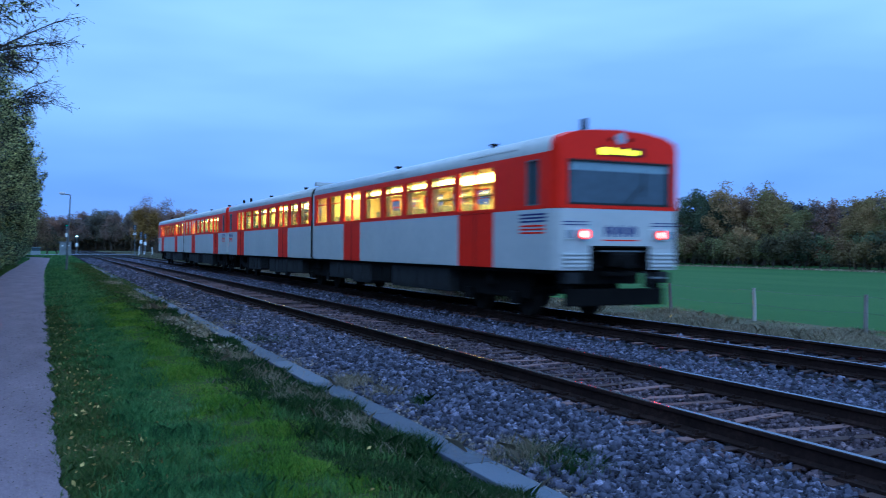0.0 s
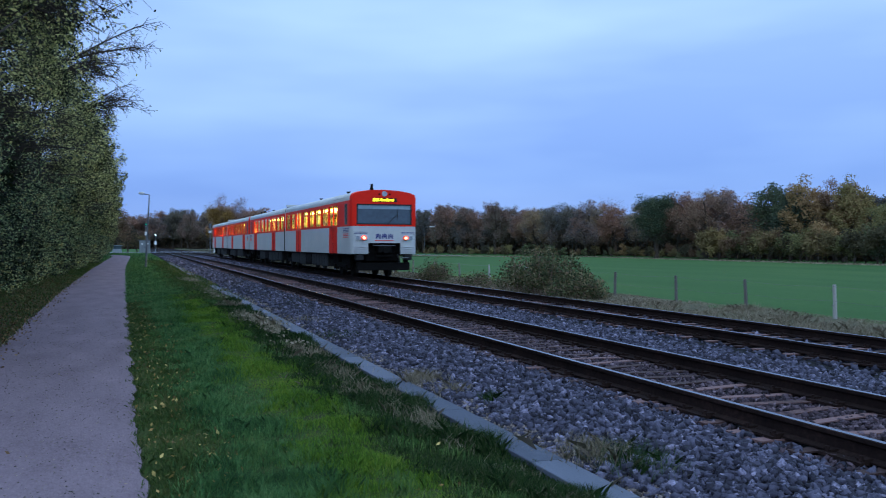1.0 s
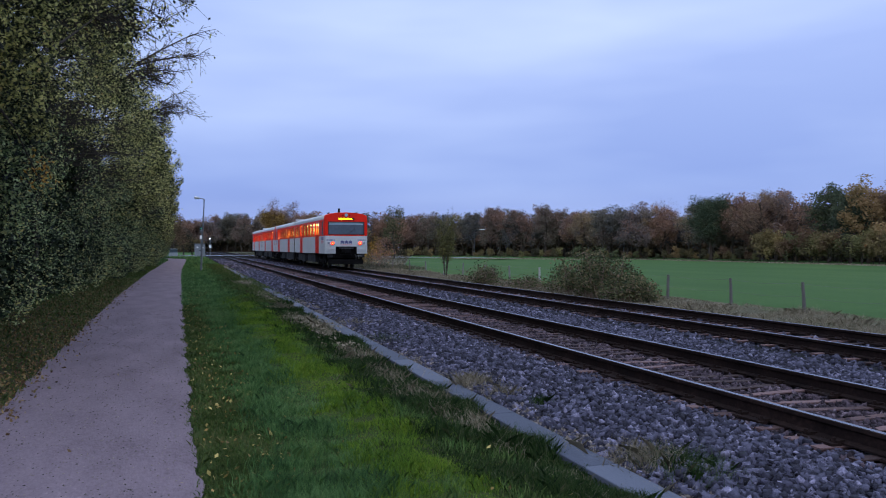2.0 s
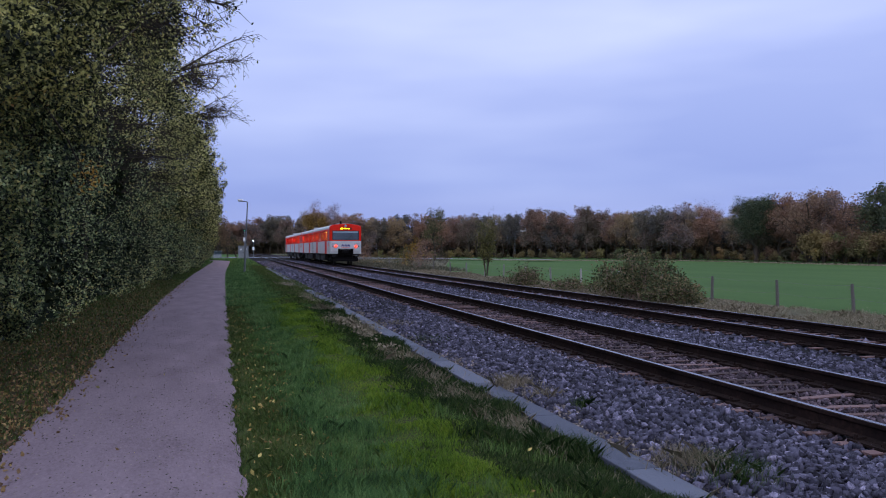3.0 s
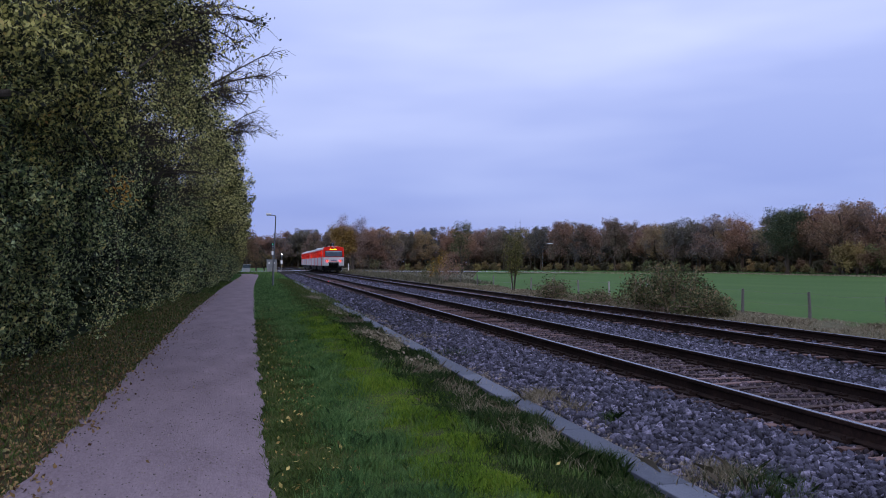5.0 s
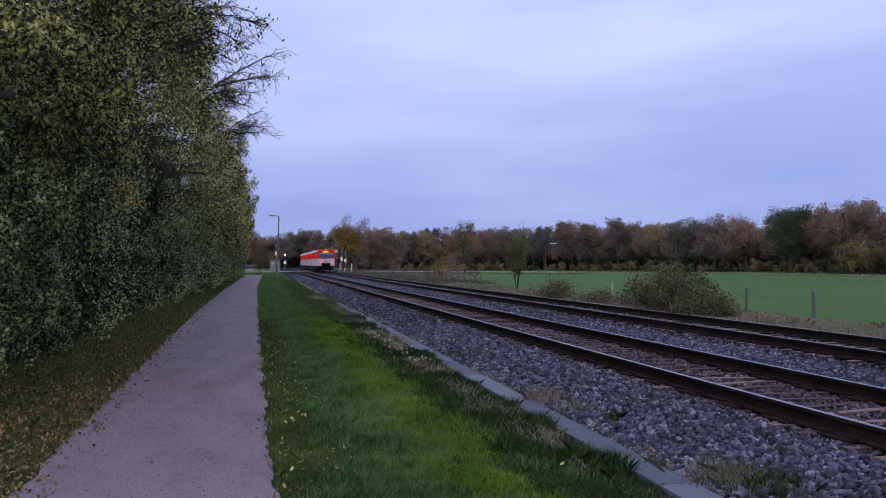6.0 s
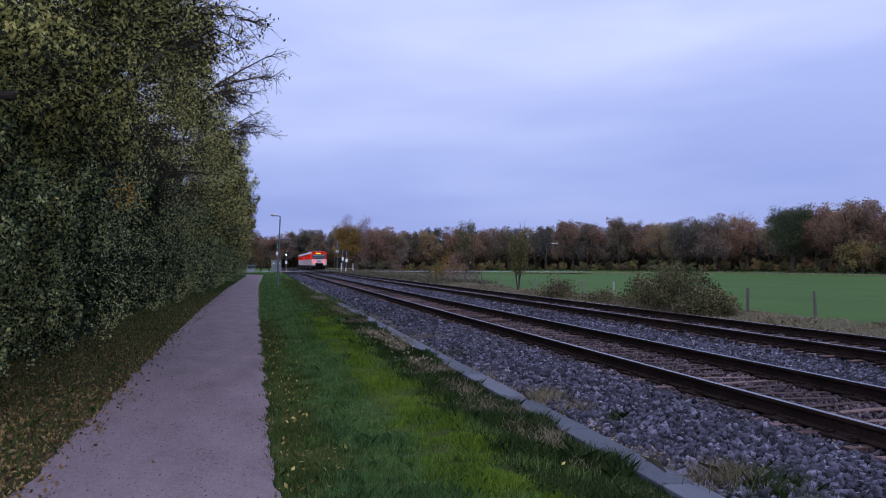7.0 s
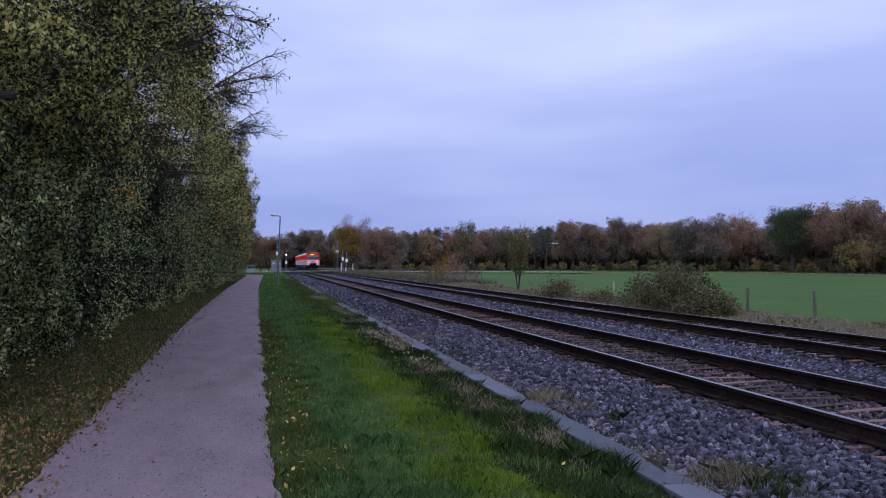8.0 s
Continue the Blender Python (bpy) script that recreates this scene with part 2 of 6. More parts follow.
M_BRAMBLE = mat("bramble_leaf", [(0.1, (0.035, 0.045, 0.022)), (0.45, (0.085, 0.1, 0.045)), (0.75, (0.15, 0.135, 0.065)), (0.97, (0.28, 0.19, 0.12))], 1.5, 0.75, vary="island", spec=0.12, thin=0.3)
M_TWIG = mat("reddish_twig", [(0.3, (0.13, 0.085, 0.065)), (0.7, (0.26, 0.18, 0.14))], 4.0, 0.9)
M_RED = mat("red_train_paint", two((0.62, 0.012, 0.004), (0.72, 0.017, 0.006)), 0.8, 0.42, bump=0.02, spec=0.15)
M_WHITE = mat("light_grey_train_paint", two((0.46, 0.475, 0.49), (0.54, 0.545, 0.55)), 0.7, 0.45, bump=0.02, spec=0.35)
M_ROOF = mat("grey_roof_paint", two((0.48, 0.5, 0.52), (0.6, 0.61, 0.62)), 0.6, 0.55, bump=0.05, spec=0.4)
M_NAVY = mat("navy_paint", two((0.02, 0.025, 0.14), (0.03, 0.035, 0.18)), 2.0, 0.4)
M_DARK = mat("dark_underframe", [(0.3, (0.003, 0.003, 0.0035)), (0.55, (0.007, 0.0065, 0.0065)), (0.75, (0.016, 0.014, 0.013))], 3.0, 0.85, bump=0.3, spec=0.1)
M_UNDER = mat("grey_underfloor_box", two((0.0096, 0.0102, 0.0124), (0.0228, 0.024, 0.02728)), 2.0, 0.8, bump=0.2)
M_RUBBER = mat("black_rubber", two((0.012, 0.012, 0.013), (0.028, 0.028, 0.03)), 3.0, 0.7)
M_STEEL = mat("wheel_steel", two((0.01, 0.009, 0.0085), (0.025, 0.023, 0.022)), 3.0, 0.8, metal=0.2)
M_GLASS = glass("window_glass", (0.95, 0.95, 0.92))
# Lighter and bluer than dark glass: reflected sky put into the base colour.
M_SCREEN = mat("sky_toned_screen", two((0.04375, 0.06075, 0.078), (0.06875, 0.0918, 0.117)), 0.8, 0.08, spec=0.7)
M_BLIND = mat("sun_blind", two((0.224, 0.3, 0.368), (0.308, 0.39, 0.464)), 1.0, 0.6)
M_INNER = mat("cream_interior_wall", two((0.68, 0.54, 0.28), (0.78, 0.64, 0.36)), 1.0, 0.6)
M_SEAT = mat("grey_blue_seat", two((0.2, 0.2, 0.22), (0.34, 0.33, 0.33)), 3.0, 0.8)
M_TUBE = mat("warm_ceiling_light", two((0.9, 0.8, 0.5), (0.9, 0.8, 0.5)), 1.0, 0.5, emit=((1.0, 0.56, 0.09), 32.0))
M_TAIL = mat("red_tail_light", two((0.7, 0.05, 0.03), (0.7, 0.05, 0.03)), 1.0, 0.3, emit=((1.0, 0.0006, 0.0), 240.0))
M_BEAMSHIELD = mat("red_beam_shield", two((0.5, 0.05, 0.02), (0.6, 0.07, 0.03)), 3.0, 0.4)
M_LENS = mat("clear_lamp_lens", two((0.35, 0.36, 0.38), (0.5, 0.5, 0.52)), 2.0, 0.15, metal=0.6)
M_LED = mat("yellow_display_text", two((0.8, 0.7, 0.05), (0.8, 0.7, 0.05)), 1.0, 0.5, emit=((1.0, 0.72, 0.0), 3.4))
M_GALV = mat("galvanised_steel", two((0.12, 0.128, 0.14), (0.2, 0.21, 0.225)), 3.0, 0.55, metal=0.5, bump=0.05)
M_CABINET = mat("grey_cabinet_paint", two((0.17, 0.19, 0.215), (0.25, 0.27, 0.29)), 1.2, 0.6, bump=0.1)
M_POST = mat("weathered_post_wood", [(0.3, (0.1227, 0.1116, 0.106)), (0.55, (0.2231, 0.212, 0.2009)), (0.75, (0.357, 0.3402, 0.3235))], 4.0, 0.9, bump=0.5, stretch_to=(3, 3, 0.5), vary="object")
M_WIRE = mat("fence_wire", two((0.1, 0.1, 0.1), (0.2, 0.19, 0.18)), 3.0, 0.5, metal=0.6)
M_ROAD = mat("pale_road_surface", two((0.26, 0.26, 0.27), (0.38, 0.38, 0.38)), 1.5, 0.22, bump=0.05, spec=0.6)
M_GREENLAMP = mat("green_signal_lamp", two((0.05, 0.4, 0.2), (0.05, 0.4, 0.2)), 1.0, 0.3, emit=((0.1, 1.0, 0.5), 0.12))
M_WHITELAMP = mat("white_signal_lamp", two((0.8, 0.8, 0.75), (0.8, 0.8, 0.75)), 1.0, 0.3, emit=((1.0, 0.97, 0.9), 6.0))
M_SIGN = mat("white_sign", two((0.7, 0.7, 0.7), (0.78, 0.78, 0.78)), 2.0, 0.5)


# ---- mesh helpers ----
def thing(name, label, category, group="", kind="", at=None):
    ob = tagged(new(name), label, category, group, kind)
    ob.empty_display_size = 0.2
    if at is not None:
        ob.matrix_basis = at
    return ob


def obj(name, bm, material, smooth=False):
    me = bpy.data.meshes.new(name)
    bm.to_mesh(me)
    bm.free()
    for m in (material if isinstance(material, (list, tuple)) else [material]):
        me.materials.append(m)
    if smooth:
        for p in me.polygons:
            p.use_smooth = True
    return new(name, me)


def part(name, bm, material, parent, label="", smooth=False):
    ob = obj(name, bm, material, smooth)
    ob.parent = parent
    if label:
        ob["label"] = label
    return ob


def box(bm, x0, x1, y0, y1, z0, z1, bevel=0.0, mi=0):
    v = [bm.verts.new((x, y, z)) for z in (z0, z1) for y in (y0, y1) for x in (x0, x1)]
    fs = [bm.faces.new([v[i] for i in q]) for q in ((0, 2, 3, 1), (4, 5, 7, 6), (0, 1, 5, 4), (2, 6, 7, 3), (0, 4, 6, 2), (1, 3, 7, 5))]
    if bevel:
        es = list({e for f in fs for e in f.edges})
        fs = bmesh.ops.bevel(bm, geom=es, offset=bevel, segments=2, affect="EDGES", profile=0.5)["faces"]
    for f in fs:
        f.material_index = mi
    return bm


def boxed(*args, **kw):
    return box(bmesh.new(), *args, **kw)


def tube(bm, a, b, ra, rb, sides=6, caps=True):
    a, b = Vector(a), Vector(b)
    q = (b - a).to_track_quat("Z", "Y")
    rings = []
    for c, r in ((a, ra), (b, rb)):
        rings.append([bm.verts.new(c + q @ Vector((r * math.cos(2 * math.pi * k / sides), r * math.sin(2 * math.pi * k / sides), 0))) for k in range(sides)])
    for k in range(sides):
        bm.faces.new((rings[0][k], rings[0][(k + 1) % sides], rings[1][(k + 1) % sides], rings[1][k]))
    if caps:
        bm.faces.new(rings[0][::-1])
        bm.faces.new(rings[1])
    return bm


def polytube(bm, pts, radii, sides=6):
    for k in range(len(pts) - 1):
        tube(bm, pts[k], pts[k + 1], radii[k], radii[k + 1], sides)
    return bm


def extrude_y(bm, outline, y0, y1, caps=True, closed=True, mats=None):
    """Extrudes an (x, z) outline, given counter-clockwise as seen from -y, from y0 to y1."""
    a = [bm.verts.new((x, y0, z)) for x, z in outline]
    b = [bm.verts.new((x, y1, z)) for x, z in outline]
    n = len(outline)
    for k in range(n if closed else n - 1):
        f = bm.faces.new((a[k], a[(k + 1) % n], b[(k + 1) % n], b[k]))
        if mats:
            f.material_index = mats[k]
    if caps and closed:
        bm.faces.new(a[::-1])
        bm.faces.new(b)
    return bm


def raw(name, verts, faces, material, smooth=False):
    me = bpy.data.meshes.new(name)
    nv, nf, w = len(verts), len(faces), faces.shape[1]
    me.vertices.add(nv)
    me.vertices.foreach_set("co", np.asarray(verts, np.float32).ravel())
    me.loops.add(nf * w)
    me.loops.foreach_set("vertex_index", np.asarray(faces, np.int32).ravel())
    me.polygons.add(nf)
    me.polygons.foreach_set("loop_start", np.arange(0, nf * w, w, dtype=np.int32))
    me.update(calc_edges=True)
    me.validate()
    me.materials.append(material)
    if smooth:
        me.polygons.foreach_set("use_smooth", np.ones(nf, bool))
    return me


def unit(v):
    return v / np.maximum(np.linalg.norm(v, axis=1, keepdims=True), 1e-9)


def leaf_mesh(name, pts, size, material, rng, droop=0.0, face=None):
    """One pointed leaf (four corners, folded) at each point."""
    n = len(pts)
    a = unit(rng.normal(size=(n, 3)) + np.array([0, 0, -droop]))
    b = unit(np.cross(a, rng.normal(size=(n, 3))))
    nrm = np.cross(a, b)
    s = (size * rng.uniform(0.6, 1.35, n))[:, None]
    v = np.stack([pts - a * s * 0.55, pts + b * s * 0.3 + nrm * s * 0.08, pts + a * s * 0.55, pts - b * s * 0.3 + nrm * s * 0.08], 1)
    return raw(name, v.reshape(-1, 3), np.arange(4 * n).reshape(n, 4), material)


def blade_mesh(name, pts, hgt, wid, material, rng, lean=0.5):
    """One bent grass blade (a quad and a tip) at each point."""
    n = len(pts)
    ang = rng.uniform(0, 2 * np.pi, n)
    side = np.stack([np.cos(ang), np.sin(ang), np.zeros(n)], 1)
    ang2 = rng.uniform(0, 2 * np.pi, n)
    out = np.stack([np.cos(ang2), np.sin(ang2), np.zeros(n)], 1) * (hgt * rng.uniform(0.1, lean, n))[:, None]
    up = np.zeros((n, 3))
    up[:, 2] = hgt
    w = np.asarray(wid).reshape(-1, 1) * side
    mid = pts + up * 0.6 + out * 0.35
    tip = pts + up * rng.uniform(0.8, 1.05, (n, 1)) + out
    v = np.stack([pts - w, pts + w, mid + w * 0.7, tip, mid - w * 0.7], 1)
    return raw(name, v.reshape(-1, 3), np.arange(5 * n).reshape(n, 5), material)


def lump(rng, n, box_lo, box_hi):
    return rng.uniform(box_lo, box_hi, (n, 3))


# ---- ground ----
RAIL_TOP = 0.252
TRACKS = (5.585, 9.57)
FIELD_Z = -0.7


def ground_z(x, y=0.0):
    xs = [-400, -60, -6, -3.3, -1.9, 0.0, 1.2, 1.65, 2.1, 2.5, 2.95, 3.3, 11.6, 12.3, 14.5, 22, 55, 4000]
    zs = [0.3, 0.3, 0.12, 0.03, -0.012, -0.012, 0.03, 0.06, 0.0, -0.045, -0.05, -0.1, -0.1, -0.02, 0.0, -0.15, FIELD_Z, FIELD_Z]
    return np.interp(x, xs, zs)


def path_edges(y):
    lx = np.interp(y, [-40, 6, 18.8, 30, 55, 112, 120, 127, 135, 150], [-1.6, -1.7, -2.03, -2.28, -2.5, -2.45, -3.3, -5.5, -9.0, -16.0])
    rx = np.interp(y, [-40, 6, 10, 18, 29, 56, 112, 120, 127, 135, 150], [0.15, 0.05, 0.0, -0.1, -0.21, -0.45, -0.35, -0.5, -2.3, -6.0, -13.0])
    return lx, rx


def sheet(name, xs, ys, zf, material, wob=0.0):
    bm = bmesh.new()
    grid = [[bm.verts.new((x, y, float(zf(x, y)) + wob * noise.noise((x * 0.9, y * 0.9, 0)))) for x in xs] for y in ys]
    for j in range(len(ys) - 1):
        for i in range(len(xs) - 1):
            bm.faces.new((grid[j][i], grid[j][i + 1], grid[j + 1][i + 1], grid[j + 1][i]))
    return obj(name, bm, material, True)


tagged(sheet("ground", [-3500, -400, -60, -20, -13.6, -12.9, -6, -3.3, -1.9, 0, 1.2, 1.65, 2.1, 2.5, 2.95, 3.3, 11.6, 12.3, 14.5, 18, 22, 35, 55, 100, 200, 500, 3500],
             [-1500, -300, -60, -20, 0, 20, 50, 100, 180, 300, 600, 1500, 4500], lambda x, y: ground_z(x) - (0.15 if -13 < x < 14.4 else 0.0), M_FIELD),
       "flat green crop field of young winter corn", "field", kind="structure")
ys_near = [float(v) for v in np.concatenate([np.arange(-12, 4, 1.0), np.arange(4, 22, 0.12), np.arange(22, 40, 0.5), np.arange(40, 152, 4)])]
verge_ts = [0, 0.12, 0.25, 0.38, 0.5, 0.62, 0.72, 0.8, 0.87, 0.93, 1.0]


def strip(name, left, right, ts, ys, zf, material, wob=0.0):
    bm = bmesh.new()
    rows = []
    for y in ys:
        a, b = float(left(y)), float(right(y))
        rows.append([bm.verts.new((a + (b - a) * t, y, float(zf(a + (b - a) * t, y)) + wob * noise.noise(((a + (b - a) * t) * 1.3, y * 1.3, 3)))) for t in ts])
    for j in range(len(ys) - 1):
        for i in range(len(ts) - 1):
            bm.faces.new((rows[j][i], rows[j][i + 1], rows[j + 1][i + 1], rows[j + 1][i]))
    return obj(name, bm, material, True)


def path_right(y):
    return path_edges(y)[1] + 0.09 * noise.noise((0, y * 1.3, 5)) + 0.03 * noise.noise((0, y * 3.7, 5))


def path_left(y):
    return path_edges(y)[0] + 0.07 * noise.noise((4, y * 1.7, 5)) + 0.03 * noise.noise((4, y * 6.0, 5))


def path_z(x, y):
    return 0.018 + 0.003 * noise.noise((x * 0.8, y * 0.5, 2))


tagged(strip("path", path_left, path_right, [0, 0.2, 0.4, 0.6, 0.8, 1], ys_near, path_z, M_PATH), "pale compacted gravel footpath beside the railway", "footpath", kind="structure")
tagged(strip("verge", lambda y: path_edges(y)[1] - 0.2, lambda y: 2.7, verge_ts, ys_near, lambda x, y: ground_z(x) + 0.005, M_SOIL, 0.012), "mown grass verge between path and cable trough", "verge", kind="structure")
tagged(strip("hedge_floor", lambda y: -14.0, lambda y: path_edges(y)[0] + 0.2, [0, 0.4, 0.7, 0.8, 0.9, 1], ys_near, lambda x, y: ground_z(x) + 0.005, M_LITTER, 0.02), "ground under the hedge strewn with fallen leaves", "verge", kind="structure")
ys_far = [float(v) for v in np.concatenate([np.arange(-12, 60, 1.0), np.arange(60, 300, 6)])]
tagged(strip("far_verge", lambda y: 11.5, lambda y: 14.9 + 0.4 * noise.noise((0, y * 0.35, 9)), [0, 0.3, 0.6, 0.85, 1], ys_far, lambda x, y: ground_z(x) + 0.006, M_DRYSOIL, 0.04), "rough verge of withered grass beside the field", "verge", kind="structure")

ys_meadow = [float(v) for v in np.arange(58, 300, 8.0)]
tagged(strip("meadow", lambda y: 14.4, lambda y: float(np.interp(y, [58, 176, 300], [14.6, 46, 80])), [0, 0.3, 0.6, 0.85, 1], ys_meadow, lambda x, y: ground_z(x) + 0.02, M_MEADOW, 0.02), "rough withered meadow between track and woods", "meadow", kind="structure")

# ballast bed with its shoulders
bed = [(2.96, -0.02), (3.3, 0.0), (3.9, 0.045), (4.35, 0.052), (6.9, 0.052), (7.55, 0.05), (8.3, 0.052), (10.85, 0.052), (11.3, 0.04), (12.0, -0.12)]


def bed_z(x):
    return np.interp(x, [p[0] for p in bed], [p[1] for p in bed])


tagged(strip("ballast_bed", lambda y: 2.96, lambda y: 12.0, [(p[0] - 2.96) / 9.04 for p in bed], ys_far, lambda x, y: bed_z(x), M_BEDSHADE, 0.015), "crushed stone track bed, near-black for the shade between stones", "track bed", kind="structure")


# ---- tracks ----
def rail_outline(x):
    h = [(0.0625, 0.0), (0.0625, 0.012), (0.012, 0.03), (0.009, 0.105), (0.034, 0.12), (0.035, 0.148), (0.026, 0.154)]
    pts = [(x + a, b) for a, b in h] + [(x - a, b) for a, b in h[::-1]]
    return pts


def railway_track(xc, label):
    tr = thing("railway_track", label, "railway track", "parallel tracks", "structure", pose(xc, 0, 0))
    for s in (-1, 1):
        bm = bmesh.new()
        o = rail_outline(s * 0.7525)
        mats = [0] * len(o)
        mats[5], mats[6], mats[7] = 0, 1, 0
        for y0, y1 in ((-60, 296),):
            extrude_y(bm, [(x, z + RAIL_TOP - 0.154) for x, z in o], y0, y1, mats=mats)
        part("rail", bm, [M_RUST, M_SHINE], tr, "rusty steel rail with a polished running surface")
    # Y-shaped steel sleepers: two bent beams that stand close on one side and spread on the other
    shapes = []
    for flip in (1, -1):
        bm = bmesh.new()
        for s in (-1, 1):
            xs = [-1.03, -0.55, 0.5, 1.03]
            ys = [s * 0.15, s * 0.16, s * 0.30, s * 0.31]
            for k in range(3):
                for zlo, zhi, w in ((0.076, 0.088, 0.054), (0.02, 0.076, 0.012)):
                    vs = []
                    for z in (zlo, zhi):
                        for kk, ss in ((k, -1), (k + 1, -1), (k + 1, 1), (k, 1)):
                            vs.append(bm.verts.new((flip * xs[kk], ys[kk] + ss * w, z)))
                    for q in ((3, 2, 1, 0), (4, 5, 6, 7), (0, 1, 5, 4), (1, 2, 6, 5), (2, 3, 7, 6), (3, 0, 4, 7)):
                        bm.faces.new([vs[i] for i in q])
        bmesh.ops.recalc_face_normals(bm, faces=bm.faces)
        me = bpy.data.meshes.new("sleeper")
        bm.to_mesh(me)
        bm.free()
        me.materials.append(M_SLEEPER)
        shapes.append(me)
    bm = bmesh.new()
    for s in (-1, 1):
        box(bm, s * 0.115 - 0.045, s * 0.115 + 0.045, -0.19, 0.19, 0.0, 0.022)
        for y in (-0.15, 0.15):
            tube(bm, (s * 0.11, y, 0.02), (s * 0.11, y, 0.062), 0.02, 0.016, 6)
            box(bm, s * 0.075 - 0.04, s * 0.075 + 0.04, y - 0.035, y + 0.035, 0.022, 0.042)
    clip = bpy.data.meshes.new("rail_clip")
    bm.to_mesh(clip)
    bm.free()
    clip.materials.append(M_RUST)
    for k in range(-3, 90):
        y = 0.34 + 0.84 * k
        sl = new("sleeper", shapes[k % 2])
        sl.parent, sl.location = tr, (0.015 * noise.noise((k, xc, 0)), y, 0.0)
        sl.rotation_euler = (0, 0, 0.02 * noise.noise((k, xc, 4)))
        if k < 40:
            for s in (-1, 1):
                c = new("rail_clip", clip)
                c.parent, c.location = tr, (s * 0.7525, y, 0.088)
    return tr


railway_track(TRACKS[0], "rusty rails on Y-shaped steel sleepers in ballast")
railway_track(TRACKS[1], "dark steel rails that carry the passing train")

# cable trough: a line of concrete lids
trough = thing("cable_trough", "grey concrete cable trough lids in a line", "cable trough", "", "structure")
bm = boxed(-0.137, 0.137, -0.497, 0.497, -0.1, 0.01, bevel=0.008)
lid = bpy.data.meshes.new("lid")
bm.to_mesh(lid)
bm.free()
lid.materials.append(M_CONCRETE)
for k in range(-4, 76):
    o = new("lid", lid)
    o.parent, o.location = trough, (2.876 + 0.004 * noise.noise((k, 0, 7)), k * 1.0, 0.0 + 0.006 * noise.noise((k, 3, 7)))
    o.rotation_euler = (0, 0.01 * noise.noise((k, 5, 7)), 0.003 * noise.noise((k, 9, 7)))


# ---- train ----
UNIT = 31.1
SIDE = 1.40
Z0, ZS, ZT, ZR = 0.97, 2.17, 3.03, 3.14
DOORS = ((2.40, 4.05), (10.6, 12.15))
WINDOWS = ((4.2, 5.58), (5.75, 7.12), (7.32, 8.62), (8.87, 10.2), (12.42, 13.6), (13.85, 15.1))


def roof_outline():
    return [(SIDE, ZR), (1.392, 3.3), (1.335, 3.415), (1.08, 3.505), (0.6, 3.575), (0, 3.60), (-0.6, 3.575), (-1.08, 3.505), (-1.335, 3.415), (-1.392, 3.3), (-SIDE, ZR)]


def mirrored(spans):
    return [tuple(sorted((UNIT - a, UNIT - b))) for a, b in spans]


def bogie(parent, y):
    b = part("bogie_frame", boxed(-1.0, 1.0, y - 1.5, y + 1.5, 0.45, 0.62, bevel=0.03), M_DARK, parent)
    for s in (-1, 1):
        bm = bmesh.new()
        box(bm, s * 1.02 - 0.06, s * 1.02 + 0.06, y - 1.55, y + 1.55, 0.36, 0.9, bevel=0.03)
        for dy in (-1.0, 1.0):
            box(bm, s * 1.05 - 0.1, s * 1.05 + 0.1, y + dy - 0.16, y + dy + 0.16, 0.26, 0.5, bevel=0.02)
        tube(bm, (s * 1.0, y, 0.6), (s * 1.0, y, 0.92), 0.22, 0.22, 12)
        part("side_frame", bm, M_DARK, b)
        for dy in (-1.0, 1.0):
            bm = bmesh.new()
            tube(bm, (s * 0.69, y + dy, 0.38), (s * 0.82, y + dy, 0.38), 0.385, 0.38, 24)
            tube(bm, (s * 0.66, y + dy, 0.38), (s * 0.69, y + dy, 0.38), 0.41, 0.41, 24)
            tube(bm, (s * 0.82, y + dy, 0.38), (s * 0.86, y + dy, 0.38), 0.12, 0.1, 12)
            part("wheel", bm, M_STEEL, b)


